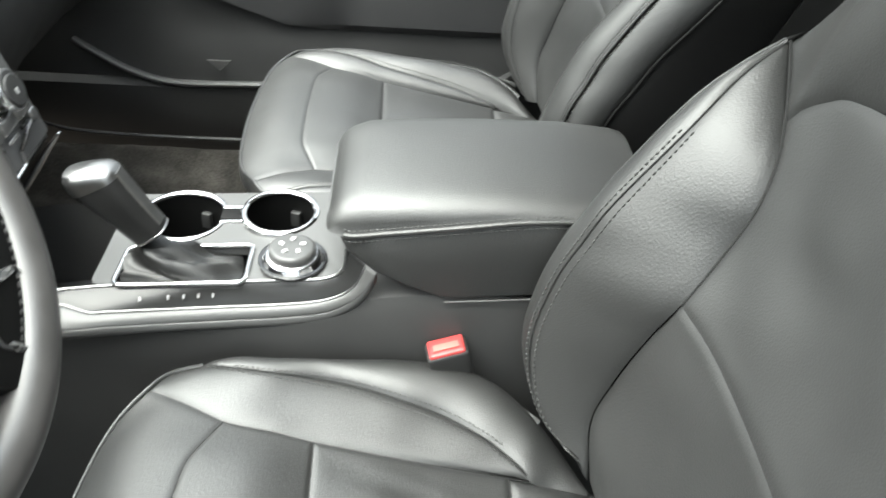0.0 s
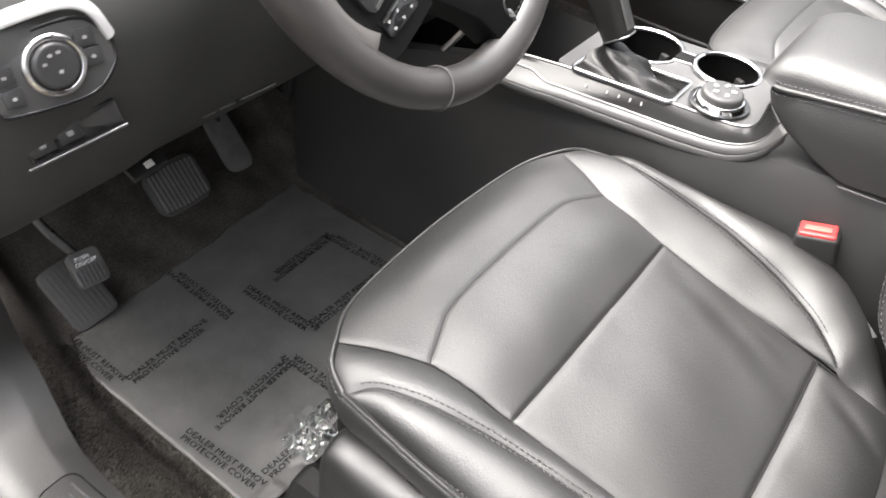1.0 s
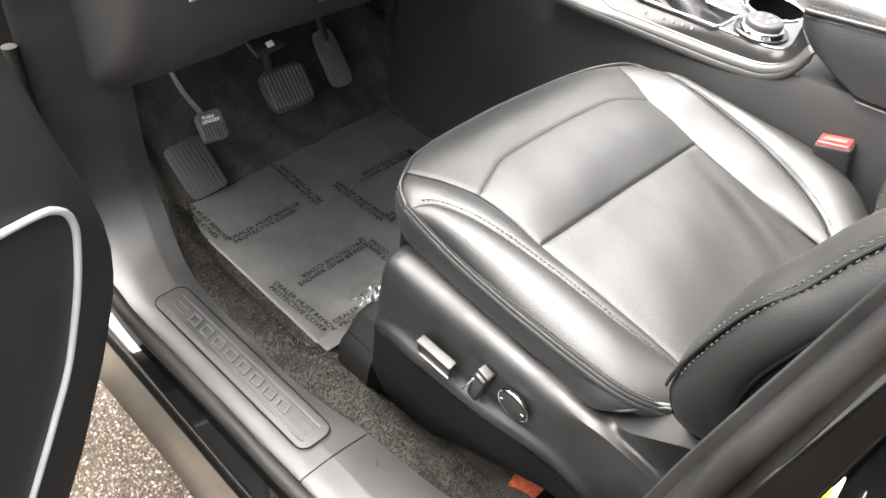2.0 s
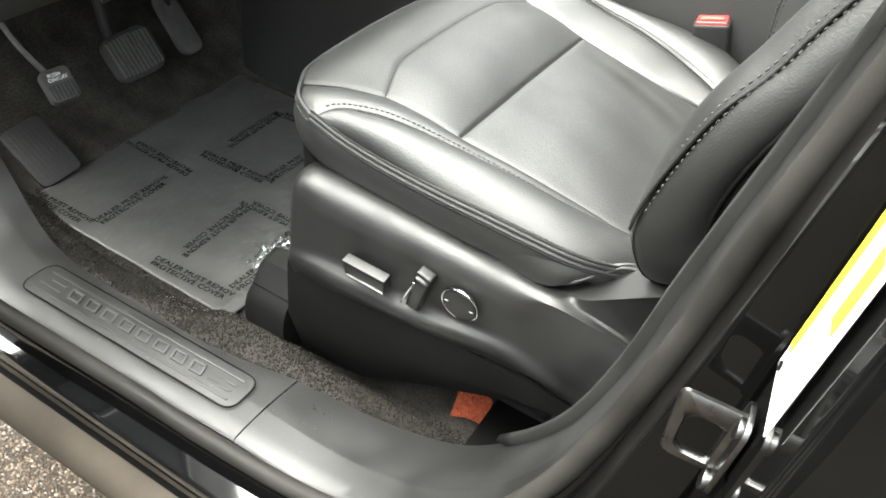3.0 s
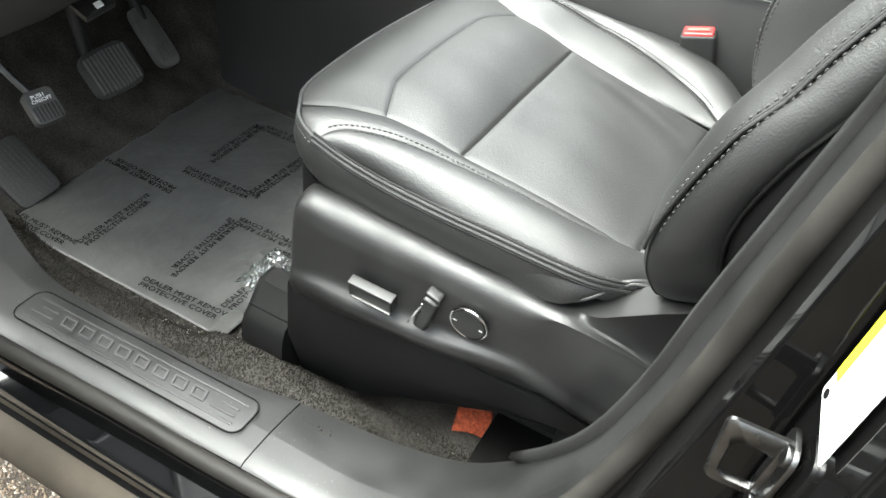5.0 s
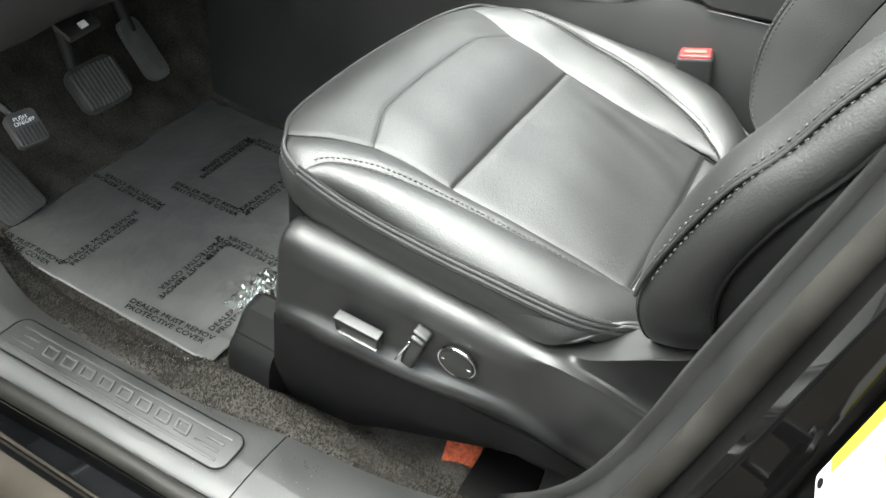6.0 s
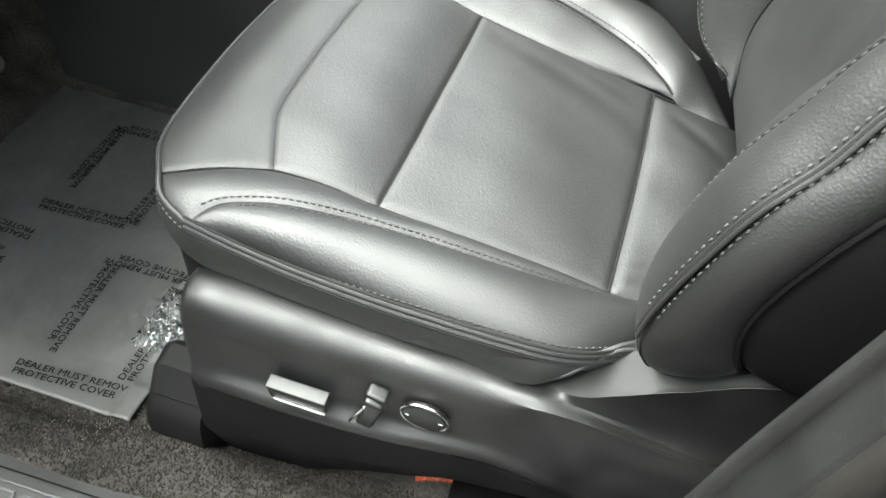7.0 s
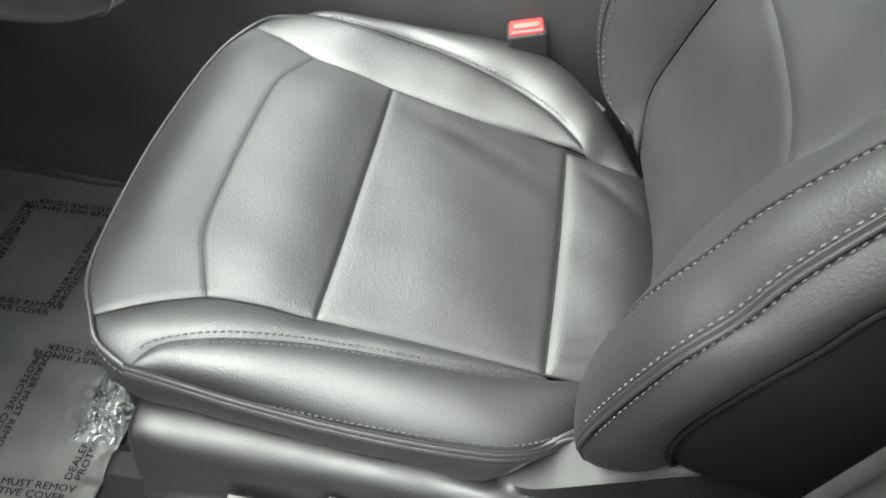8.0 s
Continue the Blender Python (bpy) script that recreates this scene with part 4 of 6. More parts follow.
    def panb(g):
        if g < 0:
            return mir([(0.2983, 0.1874, 0.80), (0.2669, 0.2341, 0.836), (0.2536, 0.2461, 0.876), (0.2549, 0.2514, 0.915), (0.2689, 0.2558, 0.965), (0.2875, 0.2549, 1.005), (0.3044, 0.2537, 1.045), (0.3470, 0.2560, 1.108), (0.383, 0.252, 1.155), (0.41, 0.238, 1.205)], g)
        return mir([(0.300, 0.19, 0.80), (0.268, 0.239, 0.836), (0.254, 0.253, 0.876), (0.254, 0.259, 0.915), (0.266, 0.262, 0.965), (0.287, 0.262, 1.005), (0.309, 0.262, 1.045), (0.354, 0.264, 1.108), (0.385, 0.256, 1.155), (0.41, 0.238, 1.205)], g)

    def rearb(g):
        return mir([(0.36, 0.21, 0.79), (0.362, 0.245, 0.83), (0.362, 0.258, 0.88), (0.366, 0.262, 0.92), (0.378, 0.264, 0.96), (0.394, 0.264, 1.0), (0.412, 0.262, 1.04), (0.446, 0.255, 1.115), (0.468, 0.246, 1.17), (0.485, 0.23, 1.215)], g)

    for g in (-1, 1):
        _, inn = panel("back_bolster_inside", seamb(g), stb(g), nu=80, nv=22, puff=0.006, tuck=0.0012, roll=0.0035, wave=0.0012, seed=41 + g, up=(-1, -0.5 * g, 0))
        _, fr = panel("back_bolster", stb(g), dblb(g), nu=80, nv=22, puff=0.008, tuck=0.0022, roll=0.0035, wave=0.0012, seed=21 + g, up=(-1, 0, 0))
        stitches(fr[6:-16, 2], THREAD, "stitching", seat, pitch=0.0058, length=0.0038, thick=0.0008, lift=0.0004, normal=(-1, 0, 0.3))
        if g > 0:
            stitches(inn[4:-16, -3], THREAD, "stitching", seat, pitch=0.0058, length=0.0038, thick=0.0008, lift=0.0004, normal=(-1, 0, 0.3))
        tube(spline(S(stb(g)), 80) + np.array([0.0006, 0, 0]), 0.0009, SEAM, "seam", seat, sides=6)
        tube(spline(S(seamb(g)[4:]), 50) + np.array([0.0014, 0, 0]), 0.0013, SEAM, "seam", seat, sides=6)
        _, sd = panel("back_bolster_side", dblb(g), panb(g), nu=80, nv=22, puff=0.008, tuck=0.003, roll=0.0045, up=(-1, 3 * g, 0))
        panel("back_side_panel", panb(g), rearb(g), nu=60, nv=14, puff=0.004, tuck=0.002, mat=LEATHER_SIDE, lab="dark vinyl side panel", up=(0, g, 0))
        stitches(fr[22:-6, -3], THREAD_LIGHT, "stitching", seat, pitch=0.0064, length=0.0034, thick=0.00085, lift=0.0004, normal=(-1, 0.5 * g * side, 0.3))
        stitches(sd[22:-6, 2], THREAD_LIGHT, "stitching", seat, pitch=0.0064, length=0.0034, thick=0.00085, lift=0.0004, normal=(-1, 1.5 * g * side, 0.2))
        for off in (-0.0022, 0.0022):
            tube(spline(S(dblb(g)), 80)[20:] + np.array([-0.0012 - off * 0.2, g * side * (0.001 - off), 0]), 0.0015, LEATHER, "welt", seat, sides=8)
        tube(spline(S(dblb(g)), 80)[20:] + np.array([-0.0014, g * side * 0.001, 0]), 0.0010, SEAM, "seam", seat, sides=6)
        tube(spline(S(panb(g)), 70) + np.array([-0.001, g * side * 0.001, 0]), 0.0018, LEATHER_SIDE, "welt", seat, sides=8)
    cross = [(0.286, -0.122, 1.002), (0.295, -0.07, 1.002), (0.298, 0, 1.001), (0.295, 0.07, 1.002), (0.286, 0.122, 1.002)]
    panel("back_insert", [(0.252, -0.116, 0.790), (0.270, 0, 0.770), (0.252, 0.116, 0.790)], cross, seamb(-1)[:5], seamb(1)[:5], nu=90, nv=60, puff=0.002, tuck=0.002, roll=0.004, wave=0.002, up=(-1, 0, 0))
    half = [(0.3468, 0.1822, 1.1312), (0.3525, 0.176, 1.145), (0.359, 0.161, 1.159), (0.364, 0.142, 1.170), (0.367, 0.09, 1.181)]
    arc = mir(half, -1) + [(0.368, 0, 1.187)] + half[::-1]
    panel("back_insert_top", cross, arc, seamb(-1)[4:9], seamb(1)[4:9], nu=90, nv=50, puff=0.003, tuck=0.002, roll=0.004, wave=0.002, seed=31, up=(-1, 0, 0))
    over = mir([PEAK, (0.3547, 0.2127, 1.1504)], -1) + arc + [(0.3547, 0.2127, 1.1504), PEAK]
    crest = [(0.405, -0.238, 1.213), (0.418, -0.20, 1.285), (0.425, -0.12, 1.325), (0.428, 0, 1.335), (0.425, 0.12, 1.325), (0.418, 0.20, 1.285), (0.405, 0.238, 1.213)]
    panel("shoulder_panel", over, crest, nu=90, nv=30, puff=0.018, tuck=0.003, roll=0.005, wave=0.001, up=(-1, 0, 0.5))
    panel("back_shell", rearb(-1) + [(0.47, -0.12, 1.325)], rearb(1) + [(0.47, 0.12, 1.325)], nu=60, nv=30, puff=0.02, mat=PLASTIC_DARK, lab="dark hard back shell", up=(1, 0, 0))
    panel("crest_cap", crest, [(0.485, -0.23, 1.215), (0.475, -0.20, 1.27), (0.472, -0.12, 1.325), (0.472, 0, 1.335), (0.472, 0.12, 1.325), (0.475, 0.20, 1.27), (0.485, 0.23, 1.215)], nu=60, nv=10, puff=0.006, up=(0, 0, 1))
    part("hinge_cover", rounded((0.024, 0.012, 0.008), 0.002, 2, pose(0.208, 0.201 * side, 0.7745, 0, 10, -38 * side)), PALE, seat, "pale grey plastic hinge cover")
    # hard shield on the door side, lower valance, seat pan and rails
    xs = [-0.133, -0.124, -0.109, -0.080, -0.03, 0.05, 0.12, 0.155, 0.18, 0.205, 0.24, 0.30, 0.40]
    prof = [
        [(-0.192, 0.695), (-0.204, 0.706), (-0.211, 0.709), (-0.216, 0.703), (-0.216, 0.69), (-0.216, 0.67), (-0.212, 0.64), (-0.208, 0.622), (-0.18, 0.62)],
        [(-0.202, 0.744), (-0.221, 0.7485), (-0.234, 0.7465), (-0.2425, 0.7380), (-0.246, 0.722), (-0.248, 0.690), (-0.248, 0.668), (-0.2505, 0.650), (-0.232, 0.604)],
        [(-0.205, 0.756), (-0.224, 0.7590), (-0.239, 0.7565), (-0.2485, 0.7470), (-0.252, 0.729), (-0.254, 0.700), (-0.2535, 0.674), (-0.2565, 0.655), (-0.233, 0.606)],
        [(-0.206, 0.756), (-0.224, 0.7595), (-0.239, 0.7570), (-0.2495, 0.7470), (-0.2540, 0.728), (-0.2530, 0.704), (-0.2515, 0.677), (-0.2590, 0.659), (-0.234, 0.608)],
        [(-0.206, 0.754), (-0.224, 0.7585), (-0.239, 0.7565), (-0.2495, 0.7465), (-0.2540, 0.728), (-0.2515, 0.703), (-0.2500, 0.679), (-0.2610, 0.660), (-0.234, 0.618)],
        [(-0.206, 0.750), (-0.224, 0.7565), (-0.239, 0.7555), (-0.2495, 0.7460), (-0.2535, 0.727), (-0.2510, 0.703), (-0.2500, 0.683), (-0.2610, 0.666), (-0.234, 0.628)],
        [(-0.206, 0.745), (-0.224, 0.7525), (-0.239, 0.7525), (-0.2485, 0.7440), (-0.2520, 0.726), (-0.2510, 0.702), (-0.2512, 0.689), (-0.2560, 0.673), (-0.234, 0.634)],
        [(-0.200, 0.752), (-0.226, 0.751), (-0.240, 0.754), (-0.248, 0.750), (-0.250, 0.731), (-0.2515, 0.702), (-0.2518, 0.686), (-0.2530, 0.665), (-0.230, 0.637)],
        [(-0.200, 0.766), (-0.234, 0.760), (-0.235, 0.749), (-0.246, 0.748), (-0.249, 0.729), (-0.252, 0.699), (-0.252, 0.679), (-0.2510, 0.657), (-0.220, 0.639)],
        [(-0.203, 0.785), (-0.236, 0.777), (-0.233, 0.744), (-0.245, 0.745), (-0.249, 0.726), (-0.252, 0.696), (-0.252, 0.674), (-0.249, 0.652), (-0.20, 0.640)],
        [(-0.206, 0.809), (-0.236, 0.800), (-0.230, 0.736), (-0.244, 0.738), (-0.249, 0.720), (-0.252, 0.692), (-0.252, 0.672), (-0.249, 0.652), (-0.20, 0.640)],
        [(-0.206, 0.839), (-0.234, 0.830), (-0.231, 0.732), (-0.242, 0.733), (-0.249, 0.714), (-0.251, 0.688), (-0.251, 0.670), (-0.248, 0.652), (-0.20, 0.640)],
        [(-0.206, 0.835), (-0.231, 0.825), (-0.232, 0.742), (-0.238, 0.722), (-0.240, 0.704), (-0.240, 0.682), (-0.240, 0.664), (-0.238, 0.650), (-0.20, 0.640)]]
    # a soft ledge over the switches, tight edges behind them
    def between(pr, t):
        i = min(int(t), len(pr) - 2)
        u = t - i
        p0, p1, p2, p3 = (np.array(pr[min(max(q, 0), len(pr) - 1)]) for q in (i - 1, i, i + 1, i + 2))
        return tuple(0.5 * (2 * p1 + (p2 - p0) * u + (2 * p0 - 5 * p1 + 4 * p2 - p3) * u * u + (3 * p1 - p0 - 3 * p2 + p3) * u ** 3))

    crisp = []
    for x, pr in zip(xs, prof):
        row = []
        for j, q in enumerate(pr):
            if j not in (1, 3):
                row.append(q)
            elif x < 0.15:
                row += [between(pr, j - 0.48), q, between(pr, j + 0.48)]
            else:
                row += [tuple(c + (d - c) * 0.10 for c, d in zip(q, pr[j - 1])), q, tuple(c + (d - c) * 0.10 for c, d in zip(q, pr[j + 1]))]
        crisp.append(row)
    prof = crisp
    rows3 = [[(x, y, z) for y, z in pr] for x, pr in zip(xs, prof)]
    cols = [passing(S([r[j] for r in rows3]), 7) for j in range(13)]
    secs = [passing([c[i] for c in cols], 4) for i in range(len(cols[0]))]
    loft(secs, SHIELD, "side_shield", seat, "black grained plastic side shield")
    lowv = [[(x, -0.2475 if x < -0.1 else -0.244, zt), (x, -0.2475 if x < -0.1 else -0.243, (zt + zb) / 2), (x, -0.224, zb + 0.006), (x, -0.218, zb), (x, -0.19, zb), (x, -0.19, zt)] for x, zt, zb in ((-0.129, 0.640, 0.490), (-0.127, 0.645, 0.484), (-0.11, 0.645, 0.482), (-0.09, 0.645, 0.484), (-0.04, 0.64, 0.490), (0.0, 0.645, 0.515), (0.06, 0.645, 0.543), (0.12, 0.645, 0.572), (0.20, 0.642, 0.60), (0.36, 0.64, 0.60))]
    # undercut shade of valance and rail covers is put into their near-black colour
    loft([S(r) for r in lowv], UNDER, "lower_valance", seat, "matt black plastic valance, undercut shade in its colour")
    part("seat_pan", rounded((0.36, 0.40, 0.16), 0.02, 2, pose(0.06, 0, 0.645)), PLASTIC_DARK, seat)
    for y in (-0.20, 0.20):
        part("seat_rail", rounded((0.46, 0.035, 0.03), 0.006, 2, pose(0.06, y * 0.62, 0.468)), PLASTIC_DARK, seat, "dark steel seat rail")
        end = [(-0.242, 0.470), (-0.2445, 0.520), (-0.243, 0.538), (-0.239, 0.550), (-0.231, 0.557), (-0.212, 0.583), (-0.190, 0.588), (-0.180, 0.580), (-0.178, 0.470)]
        cover = loft([[(x, math.copysign(-0.215 - (-0.215 - py) * q, y) if y < 0 else 0.215 + (-0.215 - py) * q, 0.47 + (pz - 0.47) * q) for py, pz in end] for x, q in ((-0.200, 0.86), (-0.199, 0.94), (-0.195, 0.985), (-0.188, 1.0), (-0.140, 1.0))], UNDER, "rail_cover", seat, "black plastic rail end cover, shade in its colour")
        tube([(x, (-0.2305 if y < 0 else 0.2305), 0.5582) for x in (-0.196, -0.17, -0.14)], 0.0008, BLACK_INK, "cover_joint", cover, sides=6)
    part("wiring_tray", rounded((0.34, 0.13, 0.022), 0.006, 2, pose(0.265, -0.168 * side, 0.465)), WELL, seat, "black plastic tray under the seat")
    for x in (-0.06, 0.2):
        for y in (-0.19, 0.19):
            part("riser", rounded((0.05, 0.02, 0.12), 0.005, 2, pose(x, y, 0.555)), PLASTIC_DARK, seat)
    if switches:
        # three seat switches in a shallow recess
        y = -0.2560
        bar = part("slide_switch", rounded((0.048, 0.013, 0.018), 0.003, 3, pose(-0.020, y - 0.0045, 0.694, 12, 1, 0)), SWITCH, seat, "gloss black bar switch with chrome top edge")
        part("chrome_edge", rounded((0.049, 0.0115, 0.003), 0.0012, 3, pose(-0.020, y - 0.0068, 0.7028, 12, 1, 0)), SATIN_TOP, bar)
        part("chrome_foot", rounded((0.043, 0.003, 0.0025), 0.001, 2, pose(-0.018, y - 0.0100, 0.686, 12, 1, 0)), STEEL, bar)
        lever = part("recline_switch", rounded((0.014, 0.013, 0.048), 0.004, 3, pose(0.0385, y - 0.005, 0.706, 8, 14, 0), 1.15), SWITCH, seat, "gloss black recline lever with chrome cap")
        part("chrome_cap", rounded((0.0165, 0.012, 0.010), 0.003, 3, pose(0.0435, y - 0.005, 0.728, 8, 14, 0)), SATIN_TOP, lever)
        part("chrome_edge", rounded((0.002, 0.004, 0.040), 0.0008, 2, pose(0.0295, y - 0.0105, 0.704, 8, 22, 0)), CHROME, lever)
        m = pose(0.0785, y + 0.001, 0.7095, 98, 0, 0)
        pad = part("lumbar_switch", disc(0.0178, 0.006, 0.002, 48, m), SWITCH, seat, "round gloss black lumbar switch with chrome ring")
        tube([tuple(m @ Vector((0.0186 * math.cos(a), 0.0186 * math.sin(a), 0.0015))) for a in np.linspace(0, 2 * math.pi, 60, endpoint=False)], 0.0011, CHROME, "chrome_ring", pad, closed=True, sides=8)
        for a in (0, 180):
            part("arrow_mark", rounded((0.0032, 0.0006, 0.0004), 0, 1, m @ pose(0.013 * math.cos(radians(a)), 0.013 * math.sin(radians(a)), 0.0032)), WHITE_INK, pad)
    return seat


car_seat("driver_seat", "black leather driver's seat with grey stitching and chrome-edged switches", (0, 0, 0), 1, True)
car_seat("passenger_seat", "black leather front passenger seat with grey stitching, beside the console", (0.04, 0.74, 0), -1, False)

# belt buckle beside the driver's cushion, and the orange tag under the seat
buckle = thing("belt_buckle", "black seat belt buckle with a red press button", "seat belt buckle", (0.124, 0.245, 0.72))
bm_ = pose(0.136, 0.249, 0.775, 4, -14, 8)
body = part("housing", rounded((0.043, 0.026, 0.115), 0.005, 3, bm_), PLASTIC_DARK)
under(buckle, body)
under(buckle, part("press_button", rounded((0.037, 0.0225, 0.012), 0.003, 3, bm_ @ pose(0, 0, 0.0545)), RED, None, "bright red press button"))
under(buckle, part("button_mark", rounded((0.026, 0.008, 0.001), 0.0004, 2, bm_ @ pose(0, -0.002, 0.0618)), material("pale_red", (0.50, 0.12, 0.10), 0.5)))
under(buckle, part("stalk", rounded((0.034, 0.014, 0.14), 0.004, 2, bm_ @ pose(0.006, 0, -0.12)), PLASTIC_DARK))
tag = thing("belt_tag", "orange woven webbing tag on the carpet under the seat", "webbing", (0.075, -0.16, 0.46))
v, f = coons([(0.05, -0.150, 0.472), (0.07, -0.143, 0.476), (0.090, -0.135, 0.470)], [(0.058, -0.182, 0.458), (0.078, -0.176, 0.461), (0.098, -0.170, 0.456)], nu=80, nv=64, puff=0.003)
v = [(x, y, z + 0.0008 * (math.cos(2 * math.pi * (k // 64) / 6.5) + 0.6) * (math.cos(2 * math.pi * ((k % 64) + 3.2 * ((k // 64) // 6.5 % 2)) / 6.4) + 0.4)) for k, (x, y, z) in enumerate(v)]
web = under(tag, mesh_ob("webbing", v, f, ORANGE))
so = web.modifiers.new("thickness", "SOLIDIFY")
so.thickness = 0.002


# ---- centre console ----
console = thing("center_console", "black console with satin grey bezel, cup holders, shifter and padded armrest", "console", (0, 0.36, 0.5))


def ctop(x):
    return 0.885 + 0.075 * min(0, x + 0.02) if x > -0.3 else 0.864


body_rows = []
for x in np.linspace(-0.66, 0.36, 30):
    z = 0.846 + 0.04 * max(0, min(1, (x + 0.15) / 0.25))
    z = z - 0.10 * max(0, (-0.32 - x)) / 0.34
    w = 0.006 if x > -0.1 else 0.006 - 0.05 * (-0.1 - x)
    pit = 0.11 if x < 0.005 else 0.0
    body_rows.append([(x, 0.262, 0.44), (x, 0.258, 0.62), (x, 0.254 + w * 0.5, 0.78), (x, 0.254 + w * 0.3, z - 0.02), (x, 0.262 + w * 0.2, z - 0.004), (x, 0.274, z), (x, 0.280, z - pit), (x, 0.436, z - pit), (x, 0.442, z), (x, 0.450, z - 0.006), (x, 0.455, z - 0.03), (x, 0.46, 0.62), (x, 0.46, 0.44)])
under(console, loft(body_rows, CONSOLE_SIDE, "lower_body", None, "dark grained plastic console side"))

def holed(outline, holes, depth, z):
    """A plate with openings. z gives its height at x."""
    bm = bmesh.new()
    for ring in [outline] + holes:
        vs = [bm.verts.new((x, y, 0)) for x, y in ring]
        for i, v in enumerate(vs):
            bm.edges.new((v, vs[(i + 1) % len(vs)]))
    bmesh.ops.triangle_fill(bm, use_beauty=True, edges=bm.edges[:], normal=(0, 0, 1))
    ext = bmesh.ops.extrude_face_region(bm, geom=bm.faces[:])
    for v in [g for g in ext["geom"] if isinstance(g, bmesh.types.BMVert)]:
        v.co.z -= depth
    bmesh.ops.recalc_face_normals(bm, faces=bm.faces)
    for v in bm.verts:
        v.co.z += z(v.co.x)
    return bm


def ring(cx, cy, r, n=40):
    return [(cx + r * math.cos(a), cy + r * math.sin(a)) for a in np.linspace(0, 2 * math.pi, n, endpoint=False)]


CUPS = ((-0.160, 0.386, 0.0435), (-0.057, 0.389, 0.0385))
boot_hole = [(x - 0.141, y + 0.302) for x, y in round_rect(0.128, 0.060, 0.008)]
outline = [(x - 0.1025, y + 0.354) for x, y in round_rect(0.251, 0.156, 0.010)]
bezel = part("bezel", holed(outline, [ring(*c) for c in CUPS] + [boot_hole], 0.012, ctop), GREY_TRIM, None, "satin grey bezel", smooth=False)
under(console, bezel)
for cx, cy, r in CUPS:
    z = ctop(cx)
    well = [[(cx + q * math.cos(a), cy + q * math.sin(a), zz) for a in np.linspace(0, 2 * math.pi, 40, endpoint=False)] for q, zz in ((r, z), (r * 0.97, z - 0.03), (r * 0.92, z - 0.065), (r * 0.6, z - 0.07), (0.002, z - 0.07))]
    w = loft(well, WELL, "cup_holder", None, "black cup holder well with bright rim", caps=False)
    under(console, w)
    under(w, tube([(cx + (r + 0.001) * math.cos(a), cy + (r + 0.001) * math.sin(a), z + 0.0015) for a in np.linspace(0, 2 * math.pi, 60, endpoint=False)], 0.0038, CHROME, "rim", None, "chrome rim", closed=True, flat=0.8))
    for a in (70, 190, 310):
        under(w, part("grip_tab", rounded((0.012, 0.008, 0.02), 0.003, 2, pose(cx + (r - 0.004) * math.cos(radians(a)), cy + (r - 0.004) * math.sin(radians(a)), z - 0.03, 0, 0, a + 90)), PLASTIC))
under(console, part("bridge", rounded((0.026, 0.020, 0.004), 0.0015, 2, pose(-0.1075, 0.3875, ctop(-0.108) + 0.0005)), WELL, None, "dark slot between the cup holders"))
for y in (0.3745, 0.4005):
    under(console, tube([(-0.1195, y, ctop(-0.1195) + 0.001), (-0.1075, y, ctop(-0.108) + 0.001), (-0.0925, y, ctop(-0.0925) + 0.001)], 0.0026, CHROME, "bridge_rail", None, "chrome rail", flat=0.7))
under(console, tube([(x, y, ctop(x) + 0.001) for x, y in boot_hole], 0.0026, CHROME, "boot_frame", None, "chrome frame round the shifter boot", closed=True))
# slanting side strip with its selector marks
lo = [(-0.32, 0.230, 0.843), (-0.24, 0.236, 0.845), (-0.2, 0.242, 0.846), (-0.1, 0.253, 0.848), (-0.04, 0.256, 0.852), (0.005, 0.2575, 0.860), (0.035, 0.2570, 0.882), (0.052, 0.2575, 0.912)]
hi = [(-0.32, 0.262, 0.862), (-0.24, 0.272, 0.867), (-0.2, 0.275, 0.870), (-0.1, 0.2765, 0.8775), (-0.04, 0.277, 0.882), (0.0, 0.277, 0.886), (0.018, 0.277, 0.898), (0.022, 0.277, 0.925)]
hi_c, lo_c = spline(hi, 60), spline(lo, 60)
rise = np.interp(lo_c[:, 0], (-0.32, -0.245, -0.220, 0.06), (0.62, 0.62, 0.36, 0.34))[:, None]
inset = [tuple(p) for p in lo_c + (hi_c - lo_c) * rise]
under(console, ribbon("side_strip", hi, inset, STRIP, None, "gloss black strip with pale selector marks", n=60, puff=0.001, up=(0, -1, 1)))
under(console, tube(inset, 0.0012, CROWN, "lower_molding", None, "bright satin molding", sides=10))
under(console, ribbon("outer_band", [(x, y - 0.0012, z - 0.0006) for x, y, z in inset], lo, GREY_TRIM, None, "satin grey band", n=60, puff=0.002, up=(0, -1, 1)))
under(console, tube(spline(hi, 70), 0.0018, CROWN, "upper_molding", None, "bright satin molding", sides=10))
lip = [(p[0], p[1] + 0.003, p[2] - 0.014) for p in lo]
under(console, ribbon("lip", [(p[0], p[1], p[2] - 0.0005) for p in lo], lip, GREY_TRIM, None, "grey lip", n=60, puff=0.003, up=(0, -1, 0)))
for k, x in enumerate((-0.185, -0.158, -0.143, -0.129, -0.115)):
    x += 0.008
    y, z = 0.2615 + 0.004 * (x + 0.2) / 0.1, 0.8600 + 0.008 * (x + 0.2) / 0.1
    under(console, part("selector_mark", rounded((0.0018 if k else 0.0026, 0.0042, 0.0008), 0.0006, 2, pose(x, y, z + 0.0025, 46, 0, 12)), MARK))
